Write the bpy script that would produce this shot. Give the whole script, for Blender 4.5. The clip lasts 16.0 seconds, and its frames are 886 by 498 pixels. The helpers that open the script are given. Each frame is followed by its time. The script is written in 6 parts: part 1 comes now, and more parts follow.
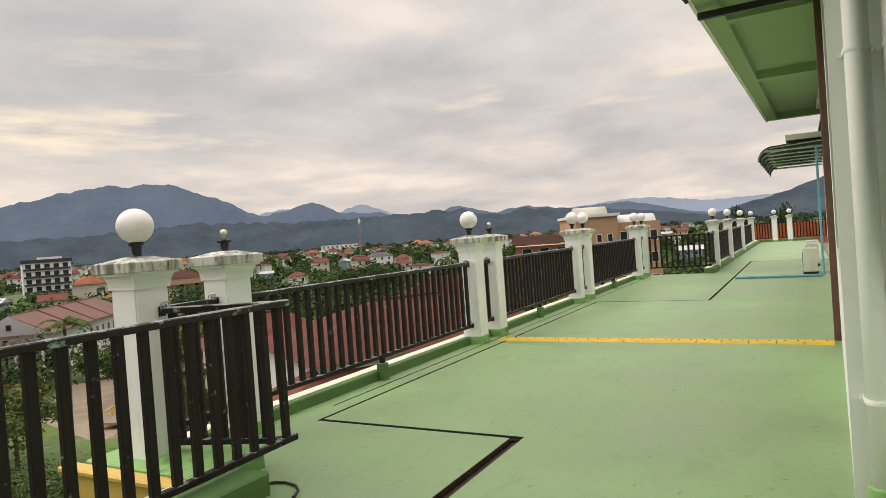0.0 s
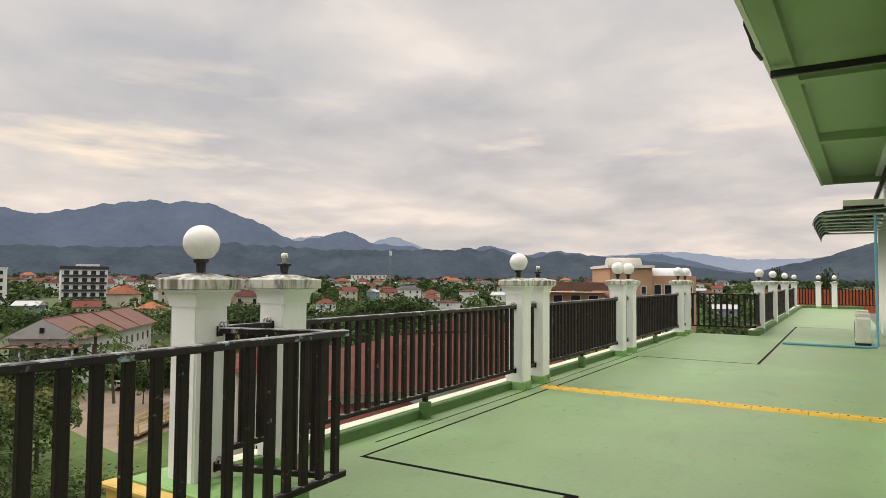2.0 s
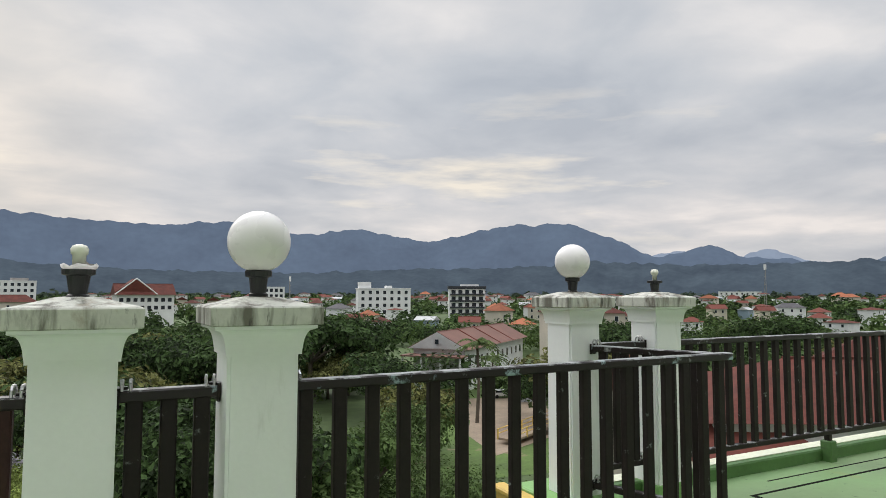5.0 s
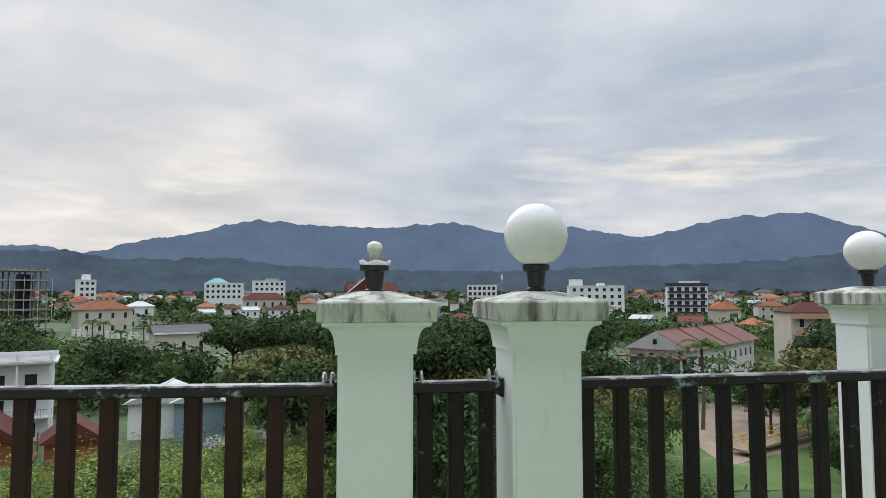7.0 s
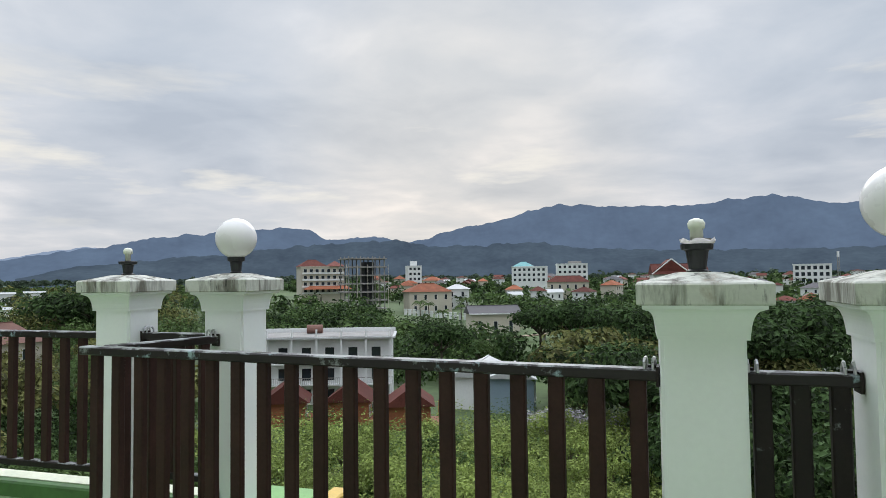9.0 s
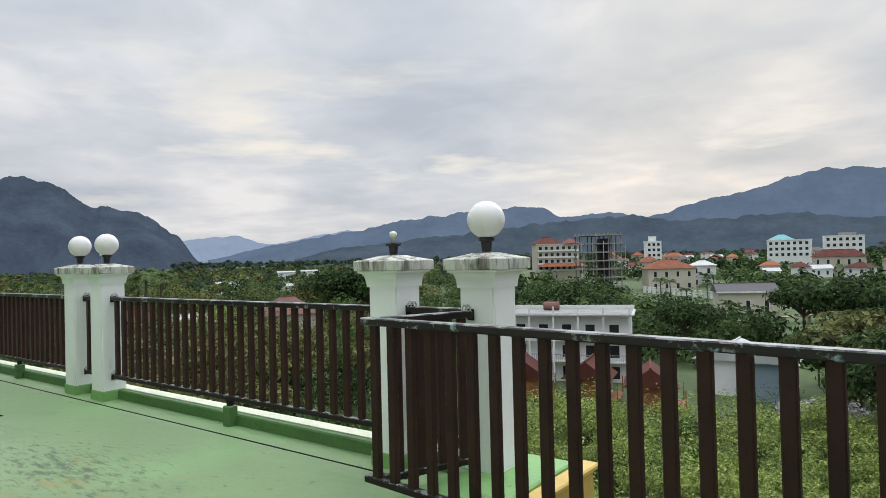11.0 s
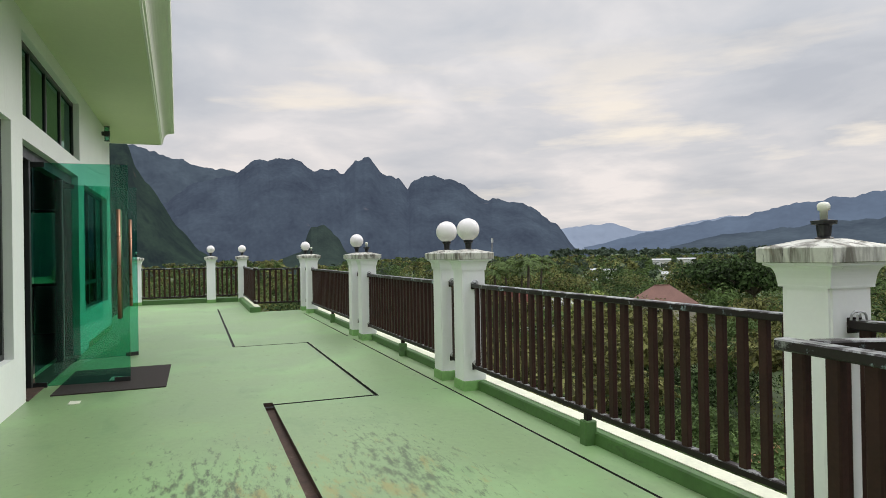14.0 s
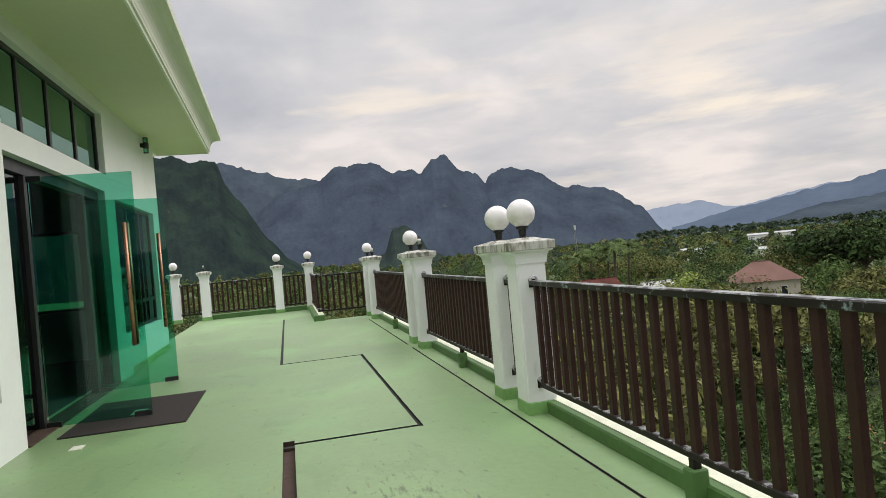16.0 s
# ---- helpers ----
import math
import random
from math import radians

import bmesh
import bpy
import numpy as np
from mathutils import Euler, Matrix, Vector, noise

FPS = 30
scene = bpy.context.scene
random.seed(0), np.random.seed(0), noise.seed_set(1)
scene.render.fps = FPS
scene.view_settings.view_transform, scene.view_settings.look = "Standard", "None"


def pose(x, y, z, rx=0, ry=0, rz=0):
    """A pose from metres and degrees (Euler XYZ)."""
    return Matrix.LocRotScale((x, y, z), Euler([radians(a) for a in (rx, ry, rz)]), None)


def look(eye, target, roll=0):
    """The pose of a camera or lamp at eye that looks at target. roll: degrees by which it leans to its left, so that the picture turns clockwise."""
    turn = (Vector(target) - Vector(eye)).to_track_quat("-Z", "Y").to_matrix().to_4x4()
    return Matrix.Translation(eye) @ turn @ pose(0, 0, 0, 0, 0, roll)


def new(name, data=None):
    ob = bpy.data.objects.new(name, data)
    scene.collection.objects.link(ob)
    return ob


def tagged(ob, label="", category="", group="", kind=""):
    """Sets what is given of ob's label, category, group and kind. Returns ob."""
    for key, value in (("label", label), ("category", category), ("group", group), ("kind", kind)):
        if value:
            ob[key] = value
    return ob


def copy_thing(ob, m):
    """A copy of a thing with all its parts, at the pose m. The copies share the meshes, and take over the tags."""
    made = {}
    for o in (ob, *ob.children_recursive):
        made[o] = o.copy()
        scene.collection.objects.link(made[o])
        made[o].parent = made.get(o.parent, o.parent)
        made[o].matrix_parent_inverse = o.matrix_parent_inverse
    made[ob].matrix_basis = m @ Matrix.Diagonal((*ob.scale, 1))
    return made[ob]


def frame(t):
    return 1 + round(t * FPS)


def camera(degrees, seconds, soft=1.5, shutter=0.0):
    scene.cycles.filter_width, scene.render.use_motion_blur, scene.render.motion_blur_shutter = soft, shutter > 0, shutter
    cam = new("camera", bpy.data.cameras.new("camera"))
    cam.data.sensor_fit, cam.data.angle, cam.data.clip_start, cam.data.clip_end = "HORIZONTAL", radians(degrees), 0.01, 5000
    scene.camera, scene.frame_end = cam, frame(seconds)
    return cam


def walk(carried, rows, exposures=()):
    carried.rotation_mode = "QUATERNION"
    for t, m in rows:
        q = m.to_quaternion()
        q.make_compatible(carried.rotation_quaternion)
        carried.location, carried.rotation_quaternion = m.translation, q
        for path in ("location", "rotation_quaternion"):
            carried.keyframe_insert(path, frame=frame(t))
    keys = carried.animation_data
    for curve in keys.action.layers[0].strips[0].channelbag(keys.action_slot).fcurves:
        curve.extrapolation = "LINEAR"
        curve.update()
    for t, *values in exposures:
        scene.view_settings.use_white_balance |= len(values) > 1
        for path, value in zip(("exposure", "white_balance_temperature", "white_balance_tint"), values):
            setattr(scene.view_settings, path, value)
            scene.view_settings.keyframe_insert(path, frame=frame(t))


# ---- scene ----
cam = camera(68.4, 16.0, 0.5)
PATH = [  # seconds, place, turn as pose() takes it
    (0, 0.214, -0.598, 1.443, 89.22, 4.13, -61.08),
    (0.5, 0.214, -0.435, 1.463, 91.05, 1.03, -66.71),
    (1, 0.177, -0.368, 1.467, 90.92, 1.42, -63.96),
    (1.5, 0.122, -0.359, 1.458, 91.93, 1.12, -59.01),
    (2, 0.191, -0.312, 1.462, 92.59, -0.48, -58.54),
    (2.5, 0.169, -0.307, 1.471, 93.31, -0.98, -57.58),
    (3, 0.178, -0.288, 1.470, 93.03, -0.70, -52.51),
    (3.5, 0.200, -0.274, 1.465, 93.70, -0.24, -46.47),
    (4, 0.228, -0.297, 1.457, 93.95, -0.00, -39.78),
    (4.5, 0.230, -0.261, 1.464, 93.92, -0.06, -32.91),
    (7, 0.000, -0.000, 1.450, 93.77, 0.04, -9.34),
    (7.5, -0.015, -0.005, 1.450, 93.14, -0.07, -1.55),
    (8, -0.030, 0.003, 1.449, 92.68, -0.01, 4.88),
    (8.5, -0.049, 0.053, 1.453, 92.63, 0.66, 10.42),
    (9, -0.050, 0.024, 1.448, 92.40, 0.70, 16.75),
    (11.5, -0.089, -0.084, 1.460, 90.70, 1.79, 42.27),
    (12, -0.191, 0.043, 1.469, 90.48, 1.73, 48.41),
    (12.5, -0.334, 0.250, 1.458, 89.51, 0.89, 55.08),
    (13, -0.549, 0.344, 1.467, 90.63, 2.00, 57.90),
    (13.5, -0.734, 0.489, 1.464, 90.76, 2.48, 64.81),
    (14, -0.966, 0.693, 1.447, 90.35, 1.01, 69.22),
    (14.5, -1.261, 0.817, 1.461, 90.89, 2.45, 70.56),
    (15, -1.541, 1.064, 1.440, 90.82, 2.79, 74.07),
    (15.5, -1.853, 1.296, 1.421, 89.64, 3.30, 73.46),
    (16, -2.122, 1.442, 1.424, 90.23, 5.17, 76.47),
]
EXPOSURES = [(0, 0.05, 7300, 13), (2.0, 0.03, 7150, 13), (3.5, 0.0, 6850, 11), (4.5, -0.02, 6600, 10), (7, -0.03, 6000, 8), (9, -0.03, 6000, 8), (12, 0.0, 6250, 9), (14.5, 0.0, 6550, 11), (15.1, 0.02, 6650, 11), (15.5, 0.09, 6650, 11), (16, 0.0, 6650, 12)]
walk(cam, [(t, pose(*row)) for t, *row in PATH], EXPOSURES)

# ---- world and light: a high overcast evening sky ----
world = bpy.data.worlds.new("overcast")
scene.world = world
world.use_nodes = True
wn, wl = world.node_tree.nodes, world.node_tree.links
wn.clear()
w_out = wn.new("ShaderNodeOutputWorld")
w_bg = wn.new("ShaderNodeBackground")
w_sky = wn.new("ShaderNodeTexSky")
w_sky.sky_type, w_sky.sun_disc = "NISHITA", False
w_sky.sun_elevation, w_sky.sun_rotation = radians(24), radians(-18)
w_bg2 = wn.new("ShaderNodeBackground")
w_bg.inputs["Strength"].default_value = 0.07
w_bg2.inputs["Strength"].default_value = 1.0
wl.new(w_sky.outputs[0], w_bg.inputs["Color"])
w_co = wn.new("ShaderNodeTexCoord")
# clouds lie in a flat deck: stretch the direction by its height
w_sep = wn.new("ShaderNodeSeparateXYZ")
wl.new(w_co.outputs["Generated"], w_sep.inputs[0])
w_h = wn.new("ShaderNodeMath"); w_h.operation = "MAXIMUM"; w_h.inputs[1].default_value = 0.0
wl.new(w_sep.outputs["Z"], w_h.inputs[0])
w_ad = wn.new("ShaderNodeMath"); w_ad.operation = "ADD"; w_ad.inputs[1].default_value = 0.16
wl.new(w_h.outputs[0], w_ad.inputs[0])
w_dx = wn.new("ShaderNodeMath"); w_dx.operation = "DIVIDE"
w_dy = wn.new("ShaderNodeMath"); w_dy.operation = "DIVIDE"
wl.new(w_sep.outputs["X"], w_dx.inputs[0]); wl.new(w_ad.outputs[0], w_dx.inputs[1])
wl.new(w_sep.outputs["Y"], w_dy.inputs[0]); wl.new(w_ad.outputs[0], w_dy.inputs[1])
w_cmb = wn.new("ShaderNodeCombineXYZ")
wl.new(w_dx.outputs[0], w_cmb.inputs[0]); wl.new(w_dy.outputs[0], w_cmb.inputs[1])


def sky_noise(scale, detail, rough, warp):
    n = wn.new("ShaderNodeTexNoise")
    n.inputs["Scale"].default_value, n.inputs["Detail"].default_value = scale, detail
    n.inputs["Roughness"].default_value, n.inputs["Distortion"].default_value = rough, warp
    wl.new(w_cmb.outputs[0], n.inputs["Vector"])
    return n


def sky_ramp(source, stops):
    r = wn.new("ShaderNodeValToRGB")
    e = r.color_ramp.elements
    while len(e) < len(stops):
        e.new(0.5)
    for k, (p, c) in zip(e, stops):
        k.position, k.color = p, (*c, 1)
    wl.new(source, r.inputs[0])
    return r


w_big = sky_noise(0.7, 6, 0.52, 0.3)
w_fine = sky_noise(2.1, 7, 0.52, 0.35)
w_mixn = wn.new("ShaderNodeMix"); w_mixn.data_type = "FLOAT"; w_mixn.inputs[0].default_value = 0.34
wl.new(w_big.outputs[0], w_mixn.inputs[2]); wl.new(w_fine.outputs[0], w_mixn.inputs[3])
w_cloud = sky_ramp(w_mixn.outputs[0], [(0.38, (0.50, 0.53, 0.58)), (0.47, (0.605, 0.625, 0.66)), (0.54, (0.70, 0.70, 0.715)), (0.62, (0.86, 0.83, 0.815))])
# a brighter, warmer strip low over the hills
w_low = sky_ramp(w_h.outputs[0], [(0.0, (1, 1, 1)), (0.10, (0.95, 0.95, 0.95)), (0.30, (0, 0, 0))])
w_warm = wn.new("ShaderNodeMix"); w_warm.data_type = "RGBA"; w_warm.blend_type = "MULTIPLY"
wl.new(w_low.outputs[0], w_warm.inputs[0])
wl.new(w_cloud.outputs[0], w_warm.inputs[6])
w_warm.inputs[7].default_value = (1.045, 1.0, 0.97, 1)
# an overcast sky is about three times as bright overhead as at the horizon
w_zen = wn.new("ShaderNodeMapRange"); w_zen.interpolation_type = "SMOOTHSTEP"
w_zen.inputs[1].default_value, w_zen.inputs[2].default_value = 0.42, 0.95
w_zen.inputs[3].default_value, w_zen.inputs[4].default_value = 1.0, 3.6
wl.new(w_h.outputs[0], w_zen.inputs[0])
# the cloud is thinner and warmer round the low sun
w_dot = wn.new("ShaderNodeVectorMath"); w_dot.operation = "DOT_PRODUCT"
wl.new(w_co.outputs["Generated"], w_dot.inputs[0])
w_dot.inputs[1].default_value = (math.sin(radians(-14)) * 0.98, math.cos(radians(-14)) * 0.98, 0.19)
w_near = wn.new("ShaderNodeMapRange"); w_near.interpolation_type = "SMOOTHSTEP"
w_near.inputs[1].default_value, w_near.inputs[2].default_value = 0.94, 1.0
w_near.inputs[4].default_value = 0.8
wl.new(w_dot.outputs["Value"], w_near.inputs[0])
w_glow = wn.new("ShaderNodeMix"); w_glow.data_type = "RGBA"; w_glow.blend_type = "MULTIPLY"
wl.new(w_near.outputs[0], w_glow.inputs[0])
wl.new(w_warm.outputs[2], w_glow.inputs[6])
w_glow.inputs[7].default_value = (1.12, 1.05, 0.95, 1)
# bright rifts between the low cloud banks
w_st = wn.new("ShaderNodeMapping"); w_st.inputs["Scale"].default_value = (1.1, 1.1, 6.5)
wl.new(w_co.outputs["Generated"], w_st.inputs["Vector"])
w_rn = wn.new("ShaderNodeTexNoise")
w_rn.inputs["Scale"].default_value, w_rn.inputs["Detail"].default_value, w_rn.inputs["Roughness"].default_value = 2.6, 6, 0.55
wl.new(w_st.outputs[0], w_rn.inputs["Vector"])
w_rift = sky_ramp(w_rn.outputs[0], [(0.55, (0, 0, 0)), (0.68, (1, 1, 1))])
w_band = sky_ramp(w_h.outputs[0], [(0.04, (0, 0, 0)), (0.12, (1, 1, 1)), (0.20, (0.8, 0.8, 0.8)), (0.34, (0, 0, 0))])
w_rb = wn.new("ShaderNodeMix"); w_rb.data_type = "RGBA"; w_rb.blend_type = "MULTIPLY"; w_rb.inputs[0].default_value = 1.0
wl.new(w_rift.outputs[0], w_rb.inputs[6]); wl.new(w_band.outputs[0], w_rb.inputs[7])
w_bright = wn.new("ShaderNodeMix"); w_bright.data_type = "RGBA"; w_bright.blend_type = "MIX"
wl.new(w_rb.outputs[2], w_bright.inputs[0]); wl.new(w_glow.outputs[2], w_bright.inputs[6])
w_bright.inputs[7].default_value = (1.0, 0.90, 0.76, 1)
w_up = wn.new("ShaderNodeVectorMath"); w_up.operation = "SCALE"
wl.new(w_bright.outputs[2], w_up.inputs[0]); wl.new(w_zen.outputs[0], w_up.inputs["Scale"])
wl.new(w_up.outputs[0], w_bg2.inputs["Color"])
w_mix = wn.new("ShaderNodeMixShader"); w_mix.inputs[0].default_value = 0.94
wl.new(w_bg.outputs[0], w_mix.inputs[1]); wl.new(w_bg2.outputs[0], w_mix.inputs[2])
wl.new(w_mix.outputs[0], w_out.inputs[0])

sun = new("sun", bpy.data.lights.new("sun", "SUN"))
sun.data.energy, sun.data.angle, sun.data.color = 1.3, radians(40), (1.0, 0.95, 0.9)
sun.matrix_world = look((0, 0, 60), (-20 * math.sin(radians(-18)), -40, 28))

# ---- materials ----
def material(name, base, rough=0.7, metal=0.0, vary=0.15, scale=3.0, fine=40.0, bump=0.15, second=None, mask=None, mask_scale=4.0, island=0.0, thing=0.0, haze=None, specular=0.5):
    """Base colour with grain at two scales; second: a colour that shows in patches above the noise level mask; haze: an
    even glow that stands for distance haze.
    """
    m = bpy.data.materials.new(name)
    m.use_nodes = True
    nt = m.node_tree
    n, l = nt.nodes, nt.links
    b = n["Principled BSDF"]
    b.inputs["Metallic"].default_value = metal
    b.inputs["Specular IOR Level"].default_value = specular
    co = n.new("ShaderNodeTexCoord")
    a = n.new("ShaderNodeTexNoise"); a.inputs["Scale"].default_value = scale; a.inputs["Detail"].default_value = 5
    f = n.new("ShaderNodeTexNoise"); f.inputs["Scale"].default_value = fine; f.inputs["Detail"].default_value = 3
    geo = n.new("ShaderNodeNewGeometry")
    for k in (a, f):
        l.new(geo.outputs["Position"], k.inputs["Vector"])
    mean = n.new("ShaderNodeMath"); mean.operation = "MULTIPLY_ADD"
    l.new(f.outputs[0], mean.inputs[0]); mean.inputs[1].default_value = 0.35
    half = n.new("ShaderNodeMath"); half.operation = "MULTIPLY"; half.inputs[1].default_value = 0.65
    l.new(a.outputs[0], half.inputs[0]); l.new(half.outputs[0], mean.inputs[2])
    last = mean.outputs[0]
    if island or thing:
        rnd = geo.outputs["Random Per Island"] if island else n.new("ShaderNodeObjectInfo").outputs["Random"]
        k = n.new("ShaderNodeMath"); k.operation = "MULTIPLY_ADD"
        l.new(rnd, k.inputs[0]); k.inputs[1].default_value = island or thing
        sh = n.new("ShaderNodeMath"); sh.operation = "SUBTRACT"; l.new(last, sh.inputs[0]); sh.inputs[1].default_value = (island or thing) / 2
        l.new(sh.outputs[0], k.inputs[2])
        last = k.outputs[0]
    ramp = n.new("ShaderNodeValToRGB")
    e = ramp.color_ramp.elements
    lo = [max(0, c * (1 - vary)) for c in base]
    hi = [min(1, c * (1 + vary)) for c in base]
    e[0].position, e[0].color = 0.3, (*lo, 1)
    e[1].position, e[1].color = 0.7, (*hi, 1)
    l.new(last, ramp.inputs[0])
    col = ramp.outputs[0]
    rgh = n.new("ShaderNodeMapRange"); rgh.inputs[3].default_value = max(0.02, rough - 0.12); rgh.inputs[4].default_value = min(1, rough + 0.12)
    l.new(a.outputs[0], rgh.inputs[0])
    l.new(rgh.outputs[0], b.inputs["Roughness"])
    if second:
        s = n.new("ShaderNodeTexNoise"); s.inputs["Scale"].default_value = mask_scale; s.inputs["Detail"].default_value = 7; s.inputs["Roughness"].default_value = 0.65
        l.new(geo.outputs["Position"], s.inputs["Vector"])
        r2 = n.new("ShaderNodeValToRGB")
        r2.color_ramp.elements[0].position, r2.color_ramp.elements[1].position = mask, mask + 0.05
        l.new(s.outputs[0], r2.inputs[0])
        mx = n.new("ShaderNodeMix"); mx.data_type = "RGBA"
        l.new(r2.outputs[0], mx.inputs[0]); l.new(col, mx.inputs[6]); mx.inputs[7].default_value = (*second, 1)
        col = mx.outputs[2]
    l.new(col, b.inputs["Base Color"])
    if bump:
        bp = n.new("ShaderNodeBump"); bp.inputs["Strength"].default_value = bump; bp.inputs["Distance"].default_value = 0.01
        l.new(mean.outputs[0], bp.inputs["Height"]); l.new(bp.outputs[0], b.inputs["Normal"])
    # distance haze goes into the material as a faint even emission
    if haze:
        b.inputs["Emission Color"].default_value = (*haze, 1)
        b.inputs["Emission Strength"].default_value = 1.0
    return m


def layer(m, colour, scale, low, high, stretch=(1, 1, 1), amount=1.0):
    """A further patchy stain of that colour over material m, where its noise lies above low."""
    n, l = m.node_tree.nodes, m.node_tree.links
    b = n["Principled BSDF"]
    old = b.inputs["Base Color"].links[0].from_socket
    geo = n.new("ShaderNodeNewGeometry")
    mp = n.new("ShaderNodeMapping"); mp.inputs["Scale"].default_value = stretch
    l.new(geo.outputs["Position"], mp.inputs["Vector"])
    s = n.new("ShaderNodeTexNoise"); s.inputs["Scale"].default_value = scale; s.inputs["Detail"].default_value = 8; s.inputs["Roughness"].default_value = 0.62; s.inputs["Distortion"].default_value = 0.4
    l.new(mp.outputs[0], s.inputs["Vector"])
    r = n.new("ShaderNodeMapRange"); r.inputs[1].default_value = low; r.inputs[2].default_value = high; r.inputs[4].default_value = amount
    l.new(s.outputs[0], r.inputs[0])
    mx = n.new("ShaderNodeMix"); mx.data_type = "RGBA"
    l.new(r.outputs[0], mx.inputs[0]); l.new(old, mx.inputs[6]); mx.inputs[7].default_value = (*colour, 1)
    l.new(mx.outputs[2], b.inputs["Base Color"])
    return m


def wear_and_sky_sheen(m, colour, low, high, scale=7.0):
    """Paint worn off in patches, most on the faces that look up, with the sky's sheen there put into the colour too."""
    n, l = m.node_tree.nodes, m.node_tree.links
    b = n["Principled BSDF"]
    old = b.inputs["Base Color"].links[0].from_socket
    geo = n.new("ShaderNodeNewGeometry")
    s = n.new("ShaderNodeTexNoise"); s.inputs["Scale"].default_value = scale; s.inputs["Detail"].default_value = 8; s.inputs["Roughness"].default_value = 0.68
    l.new(geo.outputs["Position"], s.inputs["Vector"])
    sp = n.new("ShaderNodeSeparateXYZ"); l.new(geo.outputs["Normal"], sp.inputs[0])
    k = n.new("ShaderNodeMath"); k.operation = "MULTIPLY_ADD"; k.inputs[1].default_value = 0.16
    l.new(sp.outputs["Z"], k.inputs[0]); l.new(s.outputs[0], k.inputs[2])
    r = n.new("ShaderNodeMapRange"); r.inputs[1].default_value = low; r.inputs[2].default_value = high; r.inputs[4].default_value = 0.85
    l.new(k.outputs[0], r.inputs[0])
    mx = n.new("ShaderNodeMix"); mx.data_type = "RGBA"
    l.new(r.outputs[0], mx.inputs[0]); l.new(old, mx.inputs[6]); mx.inputs[7].default_value = (*colour, 1)
    l.new(mx.outputs[2], b.inputs["Base Color"])
    return m


def clear_glass(name, tint, rough=0.0, ior=1.5, gloss=(0.8, 0.8, 0.8)):
    m = bpy.data.materials.new(name)
    m.use_nodes = True
    n, l = m.node_tree.nodes, m.node_tree.links
    n.clear()
    out = n.new("ShaderNodeOutputMaterial")
    tr = n.new("ShaderNodeBsdfTransparent"); tr.inputs[0].default_value = (*tint, 1)
    gl = n.new("ShaderNodeBsdfGlossy"); gl.inputs["Roughness"].default_value = rough; gl.inputs["Color"].default_value = (*gloss, 1)
    fr = n.new("ShaderNodeFresnel"); fr.inputs[0].default_value = ior
    mx = n.new("ShaderNodeMixShader")
    l.new(fr.outputs[0], mx.inputs[0]); l.new(tr.outputs[0], mx.inputs[1]); l.new(gl.outputs[0], mx.inputs[2]); l.new(mx.outputs[0], out.inputs[0])
    return m


FLOOR_GREEN = material("green_floor_paint", (0.235, 0.345, 0.165), 0.42, vary=0.13, scale=0.9, fine=18, bump=0.06)
layer(FLOOR_GREEN, (0.265, 0.45, 0.19), 0.45, 0.50, 0.68, amount=0.8)
layer(FLOOR_GREEN, (0.14, 0.24, 0.11), 1.3, 0.56, 0.74, (1, 2.2, 1), amount=0.5)
layer(FLOOR_GREEN, (0.07, 0.10, 0.05), 7.0, 0.63, 0.72, (1, 1.6, 1), amount=0.7)
layer(FLOOR_GREEN, (0.34, 0.36, 0.12), 2.1, 0.66, 0.76, amount=0.6)
layer(FLOOR_GREEN, (0.055, 0.075, 0.04), 22.0, 0.64, 0.72, (1, 2.5, 1), amount=0.55)


def worn_patch(m, colour, centre, radii, scale, low, high):
    """Dark scuffs that thin out away from a much-used spot of the floor."""
    n, l = m.node_tree.nodes, m.node_tree.links
    b = n["Principled BSDF"]
    old = b.inputs["Base Color"].links[0].from_socket
    geo = n.new("ShaderNodeNewGeometry")
    d = n.new("ShaderNodeVectorMath"); d.operation = "SUBTRACT"; d.inputs[1].default_value = (*centre, 0)
    l.new(geo.outputs["Position"], d.inputs[0])
    e = n.new("ShaderNodeVectorMath"); e.operation = "DIVIDE"; e.inputs[1].default_value = (*radii, 1)
    l.new(d.outputs[0], e.inputs[0])
    q = n.new("ShaderNodeVectorMath"); q.operation = "LENGTH"; l.new(e.outputs[0], q.inputs[0])
    s = n.new("ShaderNodeTexNoise"); s.inputs["Scale"].default_value = scale; s.inputs["Detail"].default_value = 9; s.inputs["Roughness"].default_value = 0.72
    mp = n.new("ShaderNodeMapping"); mp.inputs["Scale"].default_value = (1, 3.4, 1); mp.inputs["Rotation"].default_value = (0, 0, 0.5)
    l.new(geo.outputs["Position"], mp.inputs["Vector"]); l.new(mp.outputs[0], s.inputs["Vector"])
    k = n.new("ShaderNodeMath"); k.operation = "MULTIPLY_ADD"; k.inputs[1].default_value = -0.14
    l.new(q.outputs["Value"], k.inputs[0]); l.new(s.outputs[0], k.inputs[2])
    r = n.new("ShaderNodeMapRange"); r.inputs[1].default_value = low; r.inputs[2].default_value = high; r.inputs[4].default_value = 0.8
    l.new(k.outputs[0], r.inputs[0])
    mx = n.new("ShaderNodeMix"); mx.data_type = "RGBA"
    l.new(r.outputs[0], mx.inputs[0]); l.new(old, mx.inputs[6]); mx.inputs[7].default_value = (*colour, 1)
    l.new(mx.outputs[2], b.inputs["Base Color"])


